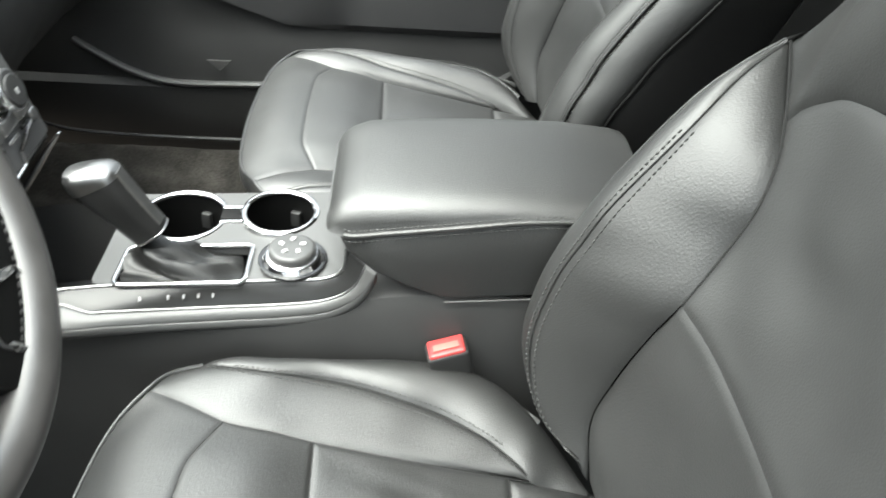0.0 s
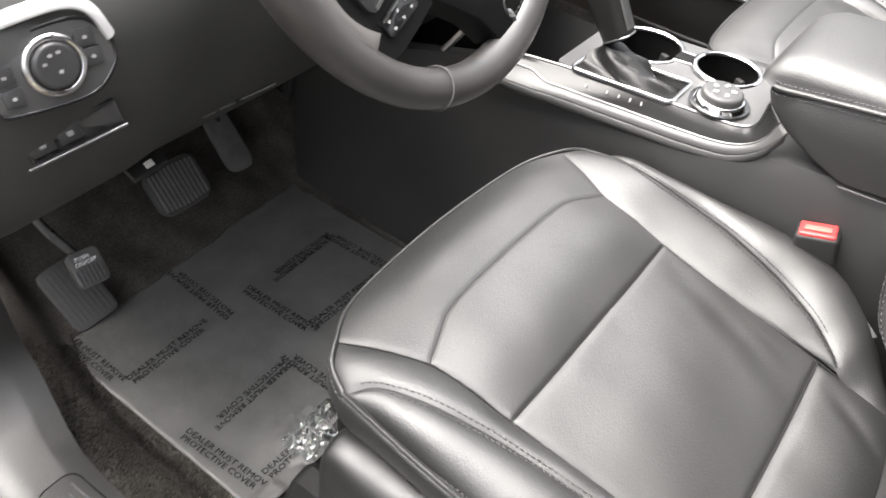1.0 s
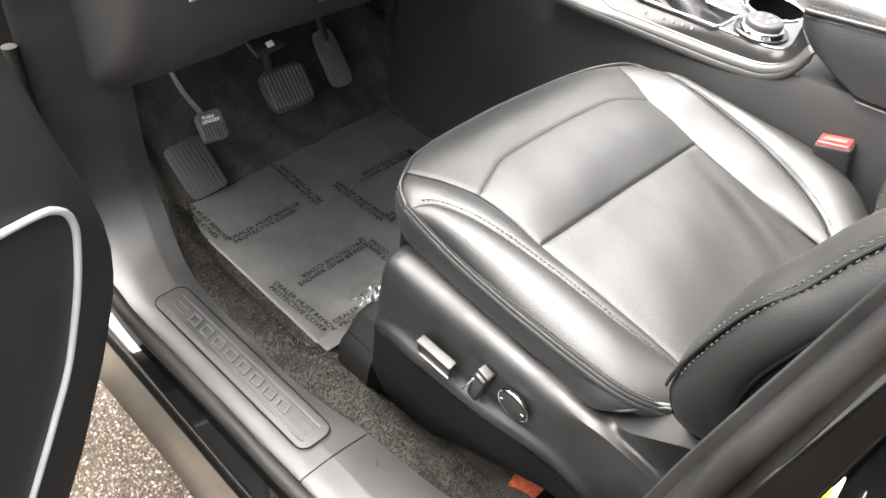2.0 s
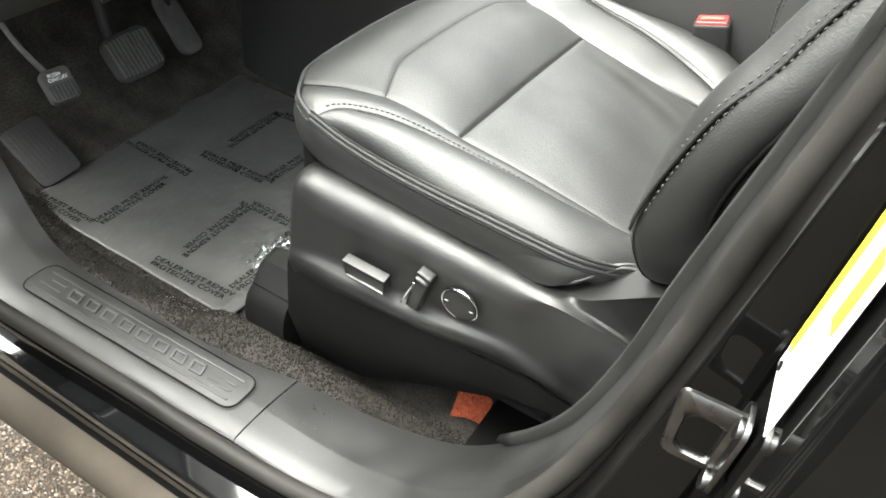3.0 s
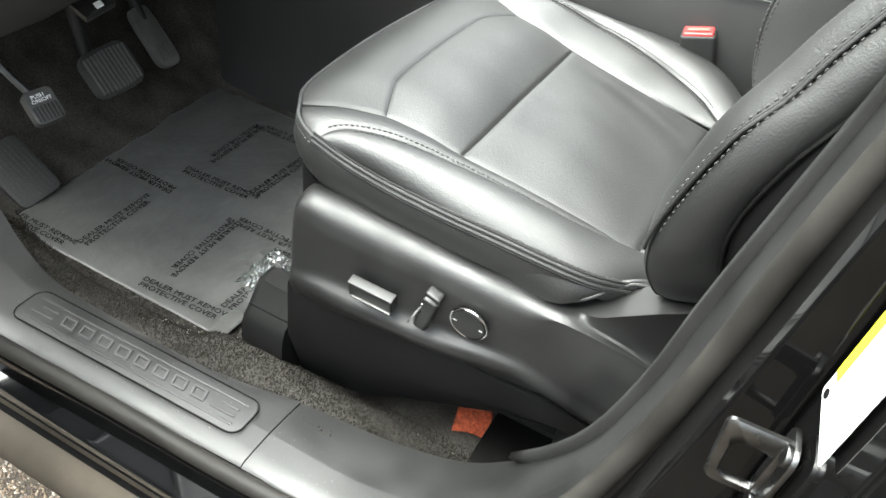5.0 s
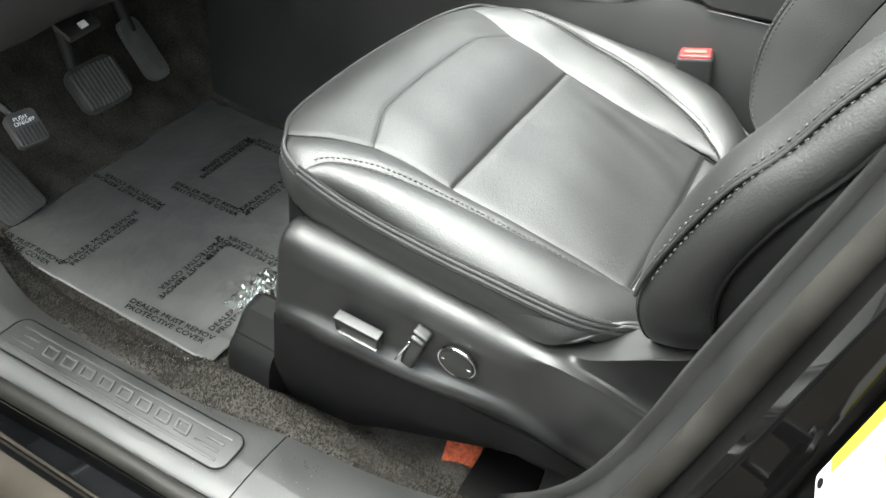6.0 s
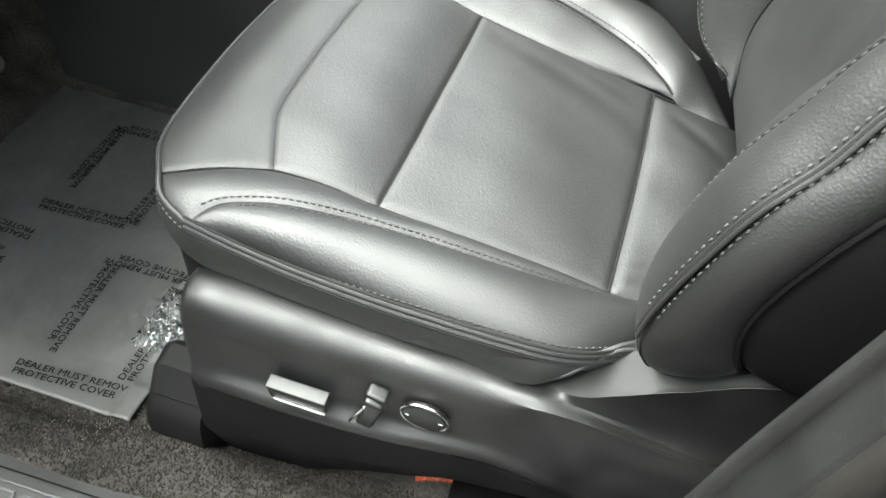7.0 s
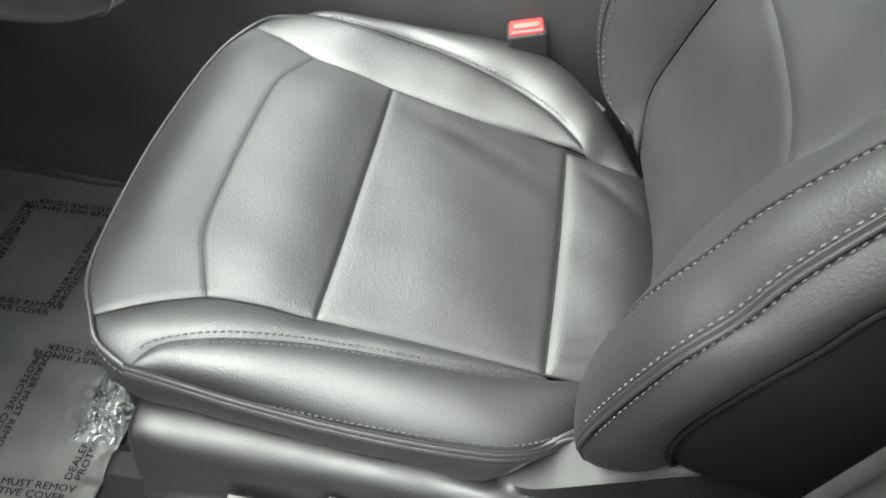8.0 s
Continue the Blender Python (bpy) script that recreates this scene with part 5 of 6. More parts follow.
# drive-mode dial
z0 = ctop(-0.034)
dial = under(console, part("mode_dial", disc(0.0245, 0.010, 0.004, 48, pose(-0.034, 0.306, z0 + 0.0135), 0.0230), DIAL, None, "round drive-mode dial on a chrome collar"))
under(dial, part("collar", disc(0.0320, 0.009, 0.003, 48, pose(-0.034, 0.306, z0 + 0.0055), 0.0270), CHROME, None, "chrome collar"))
under(dial, part("dial_base", disc(0.0345, 0.004, 0.0015, 48, pose(-0.034, 0.306, z0 + 0.002)), GLOSS))
for k in range(5):
    a = radians(72 * k + 20)
    under(dial, part("dial_mark", rounded((0.006, 0.004, 0.0005), 0.0015, 2, pose(-0.034 + 0.011 * math.cos(a), 0.306 + 0.011 * math.sin(a), z0 + 0.0187, 0, 0, 72 * k)), material("pale_mark", (0.45, 0.45, 0.45), 0.5) if k == 0 else bpy.data.materials["pale_mark"]))
# shifter
axis = spline([(-0.148, 0.302, ctop(-0.15) - 0.004), (-0.160, 0.301, 0.905), (-0.172, 0.300, 0.935), (-0.186, 0.299, 0.962), (-0.200, 0.298, 0.985)], 24)
rng = random.Random(4)
foldp = [rng.uniform(-1, 1) for _ in range(40)]
boot = []
for i, t in enumerate(np.linspace(0, 1, 18)):
    q = axis[0] + np.array([-0.002 - 0.018 * t, -0.001 * t, 0.006 + 0.036 * t])
    row = []
    for j, a in enumerate(np.linspace(0, 2 * math.pi, 40, endpoint=False)):
        sq = 1 / max(abs(math.cos(a)), abs(math.sin(a))) ** 0.75
        rx = (0.060 * (1 - t) + 0.013 * t) * (sq * (1 - t) + t)
        ry = (0.028 * (1 - t) + 0.012 * t) * (sq * (1 - t) + t)
        fold = 1 + 0.16 * math.sin(t * math.pi) * math.sin(5 * a + 6 * t + foldp[j % 5])
        row.append((q[0] + 0.006 * (1 - t) + rx * math.cos(a) * fold, q[1] + ry * math.sin(a) * fold, q[2] - 0.008 + 0.004 * math.sin(9 * t + 3 * a) * math.sin(math.pi * t)))
    boot.append(row)
under(console, loft(boot, SHIFT_LEATHER, "shifter_boot", None, "creased black leather boot"))
foot, head = np.array([-0.166, 0.3005, 0.916]), np.array([-0.2085, 0.2985, 0.978])
e1, e2 = np.array([0.824, 0, 0.566]), np.array([0, 1.0, 0])


def knob_ring(u, a, b, lean=0.0, power=3.2):
    """A rounded-square ring round the knob's axis; lean tips it towards the dashboard."""
    row = []
    for t in np.linspace(0, 2 * math.pi, 36, endpoint=False):
        c, s = math.cos(t), math.sin(t)
        r = (abs(c) ** power + abs(s) ** power) ** (-1 / power)
        row.append(tuple(foot + (head - foot) * (u + lean * c * r) + e1 * a * c * r + e2 * b * s * r))
    return row


grip = under(console, loft([knob_ring(*q) for q in ((-0.02, 0.0135, 0.0125), (0.0, 0.0175, 0.0145), (0.05, 0.0180, 0.015), (0.4, 0.0195, 0.0163), (0.75, 0.0220, 0.0180, -0.02), (0.92, 0.0238, 0.0185, -0.04), (1.0, 0.0240, 0.0180, -0.05))], SHIFT_LEATHER, "shift_knob", None, "black leather shift knob with silver crown"))
under(grip, loft([knob_ring(*q) for q in ((0.95, 0.0244, 0.0190, -0.04), (1.03, 0.0244, 0.0188, -0.06), (1.12, 0.0225, 0.0172, -0.08), (1.18, 0.0180, 0.013, -0.09), (1.205, 0.010, 0.006, -0.05), (1.21, 0.001, 0.001))], CROWN, "crown", None, "satin silver crown"))
under(grip, loft([[tuple(foot + (head - foot) * u + e1 * (a + d) + e2 * b) for d, b in ((-0.002, -0.0085), (0.0012, -0.007), (0.0018, 0.0), (0.0012, 0.007), (-0.002, 0.0085))] for u, a in ((0.10, 0.0181), (0.4, 0.0196), (0.75, 0.0224), (0.95, 0.0244))], CROWN, "back_strip", None, "satin silver strip"))
under(grip, tube(knob_ring(0.02, 0.0178, 0.0148), 0.0011, SILVER, "collar_ring", None, closed=True))
# armrest lid


def arm_sec(x, k, drop=0.0):
    """A section of the padded lid; k: 0 at its ends, 1 in the middle."""
    yc, w = 0.3525, 0.0905
    zt = 0.983 + 0.006 * k - drop
    zs = 0.950 + 0.026 * max(0, min(1, (x - 0.02) / 0.2))
    h = max(0.008, zt - zs)
    edge = [(0.96, -0.06), (1.0, 0.14), (0.99, 0.36), (0.955, 0.58), (0.875, 0.80), (0.72, 0.94), (0.4, 1.02)]
    pts = [(-w * a, zs + h * b) for a, b in edge] + [(0, zs + h * 1.04)] + [(w * a, zs + h * b) for a, b in edge[::-1]] + [(0, zs - 0.008)]
    return [(x, yc + y * (0.78 + 0.22 * k ** 0.5), z) for y, z in pts]


secs = []
for x, k, d in ((0.003, 0.0, 0.034), (0.005, 0.2, 0.026), (0.010, 0.45, 0.017), (0.020, 0.7, 0.009), (0.038, 0.9, 0.003), (0.08, 1, 0.0), (0.16, 1, -0.002), (0.24, 1, 0.0), (0.275, 0.9, 0.004), (0.295, 0.6, 0.012), (0.305, 0.2, 0.024), (0.308, 0.0, 0.036)):
    secs.append(spline(arm_sec(x, k, d), 60, closed=True))
under(console, loft([list(map(tuple, s)) for s in secs], LEATHER, "armrest_lid", None, "padded black leather armrest lid"))
skirt_secs = []
for x, zt, zb in ((0.017, 0.948, 0.938), (0.024, 0.950, 0.928), (0.05, 0.953, 0.912), (0.085, 0.957, 0.894), (0.115, 0.962, 0.882), (0.125, 0.963, 0.8815), (0.2, 0.974, 0.889), (0.290, 0.974, 0.896)):
    q = 0.016 * max(0, 1 - (x - 0.017) / 0.03) ** 2
    skirt_secs.append([(x, 0.262 + q, zt + 0.002), (x, 0.2585 + q, zt - 0.004), (x, 0.2555 + q, (zt + zb) / 2), (x, 0.2560 + q, zb + 0.004), (x, 0.2595 + q, zb), (x, 0.430 - q, zb), (x, 0.432 - q, (zt + zb) / 2), (x, 0.428 - q, zt - 0.012)])
under(console, loft(skirt_secs, LEATHER, "armrest_body", None, "leather-wrapped armrest side"))
piping = spline([(0.0165, 0.300, 0.949), (0.018, 0.275, 0.949), (0.026, 0.2615, 0.951), (0.06, 0.2590, 0.957), (0.12, 0.2585, 0.966), (0.2, 0.2585, 0.977), (0.30, 0.2590, 0.979)], 60)
under(console, tube(piping, 0.0026, LEATHER, "welt", None, sides=8))
st = stitches(piping + np.array([0, -0.0015, 0.0065]), THREAD, "stitching", None, normal=(0, -1, 0.4))
under(console, st)
st = stitches(piping + np.array([0, -0.0012, -0.006]), THREAD, "stitching", None, normal=(0, -1, 0.2))
under(console, st)
under(console, tube([(0.118, 0.2555, 0.8795), (0.2, 0.2555, 0.8865), (0.305, 0.2555, 0.8945)], 0.0010, GREY_TRIM, "lower_edge", None, "thin bright edge"))

# ---- dashboard ----
dash = thing("dashboard", "black dashboard with headlight switch panel and knee panel", "dashboard", (-0.5, 0.3, 0.8))


def dash_sec(y, dx=0.0, dz=0.0):
    p = [(-0.515, 0.782), (-0.47, 0.815), (-0.43, 0.850), (-0.395, 0.895), (-0.372, 0.94), (-0.358, 0.975), (-0.348, 1.02), (-0.352, 1.065), (-0.385, 1.105), (-0.46, 1.135), (-0.62, 1.15), (-0.90, 1.12), (-0.955, 1.08), (-0.955, 0.84), (-0.80, 0.80), (-0.62, 0.785)]
    return [(x + dx, y, z + dz) for x, z in p]


DASH_ENDS = ((-0.345, -0.045, 0.0), (-0.338, -0.02, 0.0), (-0.325, -0.004), (-0.29, 0.0), (-0.18, -0.004), (-0.14, -0.012), (0.05, -0.012), (0.15, -0.014), (0.2, -0.03), (0.24, -0.06))
# end sections split off and darker: their shade is put into the colour
under(dash, loft([dash_sec(*a) for a in DASH_ENDS[:3]], PLASTIC_DARK, "shaded_end", None, "black end of the dashboard, shade in its colour", caps=True))
under(dash, loft([dash_sec(*a) for a in DASH_ENDS[2:]], DASH, "driver_side", None, "dark grained dashboard"))
under(dash, loft([dash_sec(*a) for a in ((0.48, -0.035), (0.6, -0.04), (0.8, -0.06), (1.0, -0.06), (1.08, -0.05))], PLASTIC_DARK, "passenger_side", None, "dark grained dashboard"))


def face_x(z):
    return -0.318 - 0.325 * (z - 0.934)


stack = [[(x - 0.006 * (abs(y - 0.354) / 0.108) ** 4, y, z) for x, z in [(-0.44, 0.83), (-0.405, 0.87), (-0.36, 0.915)] + [(face_x(z), z) for z in (0.93, 0.97, 1.02, 1.08, 1.13)] + [(-0.40, 1.15), (-0.5, 1.16), (-0.94, 1.12), (-0.94, 0.80), (-0.5, 0.80)]] for y in (0.246, 0.252, 0.30, 0.354, 0.41, 0.456, 0.462)]
under(dash, loft(stack, PLASTIC_DARK, "control_panel", None, "black centre stack"))


def on_face(y, z, out=0.0, turn=0):
    return pose(face_x(z) + out, y, z, 0, 0, 0) @ pose(0, 0, 0, 0, 72, 0) @ pose(0, 0, 0, 0, 0, turn)


under(dash, part("key_field", rounded((0.105, 0.196, 0.010), 0.004, 2, on_face(0.354, 0.985, 0.002)), GREY_TRIM, None, "grey key field"))
for y in (0.277, 0.404):
    knob = under(dash, part("stack_knob", disc(0.0190, 0.026, 0.003, 40, on_face(y, 1.008, 0.016)), PLASTIC_SATIN, None, "black knob with chrome ring"))
    under(knob, part("knob_ring", disc(0.0212, 0.006, 0.002, 40, on_face(y, 1.008, 0.026)), CHROME, None, "chrome ring"))
    under(knob, part("knob_face", disc(0.0165, 0.006, 0.002, 40, on_face(y, 1.008, 0.0285)), PLASTIC_DARK))
    under(knob, part("knob_mark", rounded((0.006, 0.005, 0.001), 0.0004, 2, on_face(y, 1.008, 0.0320)), MARK))
    under(knob, part("knob_skirt", disc(0.0265, 0.006, 0.002, 40, on_face(y, 1.008, 0.007)), SILVER, None, "silver skirt"))
# keys between the knobs, a row of slots, a row of wide bright keys with rounded ends, a row of slits, and the bright bar stepped in the middle
for k in range(4):
    y = 0.309 + 0.0205 * k
    under(dash, part("stack_key", rounded((0.020, 0.0185, 0.010), 0.004, 3, on_face(y, 1.016, 0.009)), SILVER, None, "bright key"))
    under(dash, part("key_slot", rounded((0.005, 0.015, 0.004), 0.001, 2, on_face(y, 0.9985, 0.008)), GLOSS if k % 2 else CHROME, None))
for k in range(5):
    y = 0.285 + 0.034 * k
    under(dash, part("stack_key", rounded((0.017, 0.0315, 0.010), 0.004, 3, on_face(y, 0.979, 0.010)), SILVER, None, "wide bright key"))
    under(dash, part("key_slot", rounded((0.004, 0.022, 0.004), 0.001, 2, on_face(y - 0.002, 0.963, 0.009)), CHROME if k in (1, 3) else GLOSS, None))
under(dash, part("key_end", disc(0.0075, 0.010, 0.003, 24, on_face(0.434, 0.966, 0.010)), SILVER, None, "rounded bright key end"))
for ya, za, yb, zb in ((0.428, 0.962, 0.384, 0.950), (0.384, 0.950, 0.378, 0.938), (0.378, 0.938, 0.332, 0.936), (0.332, 0.936, 0.326, 0.950), (0.326, 0.950, 0.280, 0.962)):
    under(dash, tube([(face_x(za) + 0.010, ya, za), (face_x(zb) + 0.010, yb, zb)], 0.0024, CHROME, "key_bar", None, "bright bar", sides=8))
under(dash, part("upper_bar", rounded((0.006, 0.19, 0.006), 0.002, 2, on_face(0.354, 1.047, 0.006)), SILVER, None, "bright trim bar"))
under(dash, part("lower_field", rounded((0.012, 0.19, 0.008), 0.003, 2, on_face(0.354, 0.9345, 0.000)), GLOSS, None, "gloss lower field"))
for y in (0.2475, 0.461):
    under(dash, tube(spline([(-0.372, y, 0.838), (-0.350, y, 0.868), (-0.328, y, 0.900), (-0.307, y, 0.928)], 20), [0.0055] * 14 + [0.005, 0.0048, 0.0044, 0.004, 0.0034, 0.002], CHROME, "trim_blade", None, "chrome trim blade", flat=0.6))

# headlight switch panel and the small key tray below it
n1 = Vector((0.93, -0.20, 0.32)).normalized()
yv = Vector((0, 0, 1))
xv = yv.cross(n1).normalized()
yv = n1.cross(xv)
lights = axes((-0.343, -0.2690, 1.0300), xv, yv)
panel_out = [(-0.058, 0.006), (-0.050, -0.014), (-0.036, -0.0185), (0.012, -0.0175), (0.032, -0.004), (0.037, 0.008), (0.034, 0.021), (0.020, 0.034), (-0.010, 0.034), (-0.036, 0.027)]
pan = under(dash, part("headlight_panel", plate([tuple(p) for p in spline(panel_out, 50, closed=True)], 0.012, lights @ pose(0, 0, 0.004)), GREY_TRIM, None, "headlight switch panel with round chrome-ringed dial"))
under(pan, tube([tuple(lights @ Vector((x * 1.02, y * 1.02, 0.003))) for x, y in [tuple(p) for p in spline(panel_out, 60, closed=True)]], 0.0016, GLOSS, "panel_rim", None, closed=True))
under(pan, part("dial", disc(0.0160, 0.012, 0.003, 40, lights @ pose(-0.006, 0.009, 0.008)), PLASTIC_SATIN, None, "black dial"))
under(pan, tube([tuple(lights @ Vector((-0.006 + 0.0190 * math.cos(a), 0.009 + 0.0190 * math.sin(a), 0.007))) for a in np.linspace(0, 2 * math.pi, 60, endpoint=False)], 0.0032, CHROME, "dial_ring", None, "chrome dial ring", closed=True))
for x, y in ((-0.005, 0.005), (-0.014, 0.012), (-0.009, 0.017), (-0.003, 0.018)):
    under(pan, part("dial_mark", rounded((0.0030, 0.0020, 0.0005), 0.0008, 2, lights @ pose(x, y, 0.0143)), MARK))
for x, y in ((-0.040, 0.009), (-0.038, -0.006), (0.019, 0.022), (0.021, 0.008)):
    key = under(pan, part("key", rounded((0.014, 0.013, 0.004), 0.0015, 2, lights @ pose(x, y, 0.005)), PLASTIC_SATIN, None))
    under(key, part("key_mark", rounded((0.0030, 0.0022, 0.0004), 0.0008, 2, lights @ pose(x, y, 0.0073)), MARK))
arc = spline([tuple(lights @ Vector(p)) for p in ((-0.070, 0.028, 0.003), (-0.045, 0.041, 0.004), (-0.015, 0.0465, 0.004), (0.014, 0.0475, 0.004), (0.030, 0.038, 0.003), (0.0385, 0.018, 0.001))], 40)
under(dash, tube(arc, 0.0068, TRIM_PAINT, "panel_trim", None, "bright silver trim over the switch panel", flat=0.5, sides=14))
tray = axes((-0.363, -0.2640, 0.9700), xv, yv)
tr = under(dash, part("key_tray", plate(round_rect(0.076, 0.022, 0.003), 0.010, tray @ pose(0, 0, 0.006, 0, 0, 8)), GLOSS, None, "gloss key tray"))
for x in (-0.026, -0.004):
    under(tr, part("tray_key", rounded((0.019, 0.014, 0.003), 0.001, 2, tray @ pose(x, 0.001 + x * 0.14, 0.0065, 0, 0, 8)), PLASTIC))
    under(tr, part("key_mark", rounded((0.005, 0.004, 0.0004), 0.001, 2, tray @ pose(x, 0.001 + x * 0.14, 0.0084, 0, 0, 8)), MARK))
under(dash, tube([tuple(tray @ Vector((-0.040, -0.018, 0.006))), tuple(tray @ Vector((0.040, -0.007, 0.006)))], 0.0016, SILVER, "tray_edge", None))
# silver line put in for the lit lower edge of the knee panel
under(dash, tube([(-0.425, -0.095, 0.872), (-0.420, 0.0, 0.872)], 0.0012, SILVER, "knee_edge_glint", None))
# hood release lever, brake rod and bright clip under the knee panel
under(dash, part("lower_clip", rounded((0.03, 0.045, 0.010), 0.003, 2, pose(-0.511, -0.118, 0.782, 10, 20, 0)), PLASTIC, None))
under(dash, part("clip_mark", rounded((0.008, 0.010, 0.003), 0.001, 2, pose(-0.500, -0.118, 0.786, 10, 30, 0)), WHITE_INK, None, "small white mark"))

# ---- steering wheel ----
wheel = thing("steering_wheel", "black leather steering wheel with button pads and silver spoke trim", "steering wheel", (-0.225, -0.043, 1.178))
th = radians(28.5)
wn_ = Vector((math.cos(th), 0.07, math.sin(th))).normalized()
wy = Vector((-math.sin(th), 0, math.cos(th)))
wx = wy.cross(wn_).normalized()
wy = wn_.cross(wx)
W = axes((-0.225, -0.043, 1.178), wx, wy)


def wp(x, y, z=0.0):
    return tuple(W @ Vector((x, y, z)))


RM = 0.176
rimr = [0.0150 + 0.0020 * max(0, math.cos(2 * (a - radians(125)))) ** 2 for a in np.linspace(0, 2 * math.pi, 120, endpoint=False)]
under(wheel, tube([wp(RM * math.cos(a), RM * math.sin(a)) for a in np.linspace(0, 2 * math.pi, 120, endpoint=False)], rimr, RIM_LEATHER, "rim", None, "black leather rim", closed=True, sides=20))
for a in (-108.6, -19.0, 60, 160):
    a = radians(a)
    under(wheel, tube([wp((RM + 0.0164 * math.cos(b)) * math.cos(a), (RM + 0.0164 * math.cos(b)) * math.sin(a), 0.0164 * math.sin(b)) for b in np.linspace(0, 2 * math.pi, 24, endpoint=False)], 0.0008, THREAD_DARK, "rim_seam", None, closed=True, sides=6))
def dome_of(outline, rise, name, mat, label, middle, lift=0.0):
    """A cushioned cover over an outline in the wheel's plane; rise: pairs of scale and height."""
    ol = [tuple(p) for p in spline(outline, 80, closed=True)]
    return under(wheel, loft([[wp(middle[0] + (x - middle[0]) * s, middle[1] + (y - middle[1]) * s, z + (lift * max(0.0, min(1.0, (-0.035 - x) / 0.07)) if s > 0.8 else 0.0)) for x, y in ol] for s, z in rise], mat, name, None, label))


cover = [(-0.120, 0.020), (-0.131, -0.008), (-0.138, -0.0300), (-0.127, -0.0335), (-0.1045, -0.041), (-0.0785, -0.0574), (-0.0505, -0.079), (-0.0235, -0.0985), (0.0077, -0.1175), (0.0326, -0.1295), (0.0515, -0.129), (0.074, -0.117), (0.089, -0.098), (0.093, -0.07), (0.088, -0.03), (0.078, 0.01), (0.065, 0.05), (0.03, 0.085), (-0.04, 0.09), (-0.10, 0.06)]
dome_of(cover, ((0.86, -0.03), (0.94, -0.014), (0.962, -0.004), (0.963, 0.001), (0.950, 0.0045), (0.925, 0.0065), (0.84, 0.0125), (0.5, 0.017), (0.02, 0.018)), "airbag_cover", COVER, "smooth black airbag cover", (-0.01, -0.02), lift=0.012)
crest_line = [(-0.112, 0.018), (-0.121, -0.006), (-0.127, -0.024), (-0.115, -0.029), (-0.085, -0.044), (-0.053, -0.061), (-0.024, -0.079), (0.010, -0.0945), (0.027, -0.0945), (0.049, -0.081), (0.060, -0.064), (0.063, -0.035), (0.059, 0.0), (0.05, 0.045), (0.02, 0.075), (-0.04, 0.07), (-0.095, 0.05)]
dome_of(crest_line, ((0.99, 0.012), (0.98, 0.019), (0.95, 0.0225), (0.85, 0.026), (0.6, 0.029), (0.3, 0.031), (0.02, 0.0315)), "cover_crest", COVER, "raised middle of the cover", (-0.01, -0.01))
BADGE = W @ pose(-0.035, -0.012, 0.031, 0, 0, 42)
under(wheel, part("badge", disc(0.027, 0.006, 0.002, 40, BADGE @ Matrix.Diagonal((1, 0.46, 1, 1))), BLUE, None, "blue oval badge with pale mark"))
under(wheel, tube([tuple(BADGE @ Vector((0.0285 * math.cos(a), 0.0140 * math.sin(a), 0.001))) for a in np.linspace(0, 2 * math.pi, 50, endpoint=False)], 0.0022, CHROME, "badge_rim", None, "chrome rim", closed=True))
under(wheel, part("badge_mark", disc(0.017, 0.001, 0, 24, BADGE @ pose(0, 0, 0.0034) @ Matrix.Diagonal((1, 0.40, 1, 1))), SILVER, None, "pale oval mark"))


def flat(outline, top, depth, mat, name, parent, label="", bevel=0.0015):
    return under(parent, part(name, plate(outline, depth, W @ pose(0, 0, top), bevel), mat, None, label))


spoke = flat([(-0.168, -0.030), (-0.14, -0.020), (-0.09, -0.045), (-0.04, -0.082), (-0.036, -0.110), (-0.060, -0.121), (-0.086, -0.131), (-0.102, -0.132), (-0.150, -0.082)], 0.006, 0.020, UNDER, "spoke", wheel, "satin black spoke with buttons", 0.004)
flat([(-0.123, -0.035), (-0.106, -0.041), (-0.120, -0.057), (-0.137, -0.068), (-0.140, -0.058), (-0.131, -0.044)], 0.0105, 0.004, TRIM_PAINT, "spoke_trim", spoke, "bright silver trim")
flat([(-0.101, -0.043), (-0.094, -0.047), (-0.108, -0.062), (-0.131, -0.074), (-0.134, -0.069), (-0.114, -0.059)], 0.0105, 0.004, CHROME, "spoke_band", spoke, "chrome band")
pad = flat([(-0.103, -0.053), (-0.092, -0.058), (-0.070, -0.076), (-0.076, -0.084), (-0.104, -0.097), (-0.110, -0.094), (-0.122, -0.074), (-0.118, -0.067)], 0.0105, 0.004, PLASTIC, "button_pad", spoke, "button pad")
for dx, dy in ((0, 0), (0.010, 0.008), (-0.010, -0.008), (0.008, -0.010), (-0.008, 0.010)):
    under(pad, part("button_mark", rounded((0.0028, 0.0022, 0.0005), 0.0008, 2, W @ pose(-0.097 + dx, -0.075 + dy, 0.0108)), MARK))
flat([(-0.1005, -0.057), (-0.098, -0.0585), (-0.117, -0.073), (-0.119, -0.071)], 0.0116, 0.002, SILVER, "pad_edge", pad, "", 0.0004)
flat([(-0.070, -0.0785), (-0.072, -0.081), (-0.102, -0.0955), (-0.103, -0.0930)], 0.0116, 0.002, SILVER, "pad_edge", pad, "", 0.0004)
keys = flat([(-0.070, -0.091), (-0.067, -0.092), (-0.058, -0.103), (-0.060, -0.106), (-0.094, -0.117), (-0.097, -0.115), (-0.101, -0.106), (-0.099, -0.103)], 0.0100, 0.004, GLOSS, "key_strip", spoke, "gloss key strip")
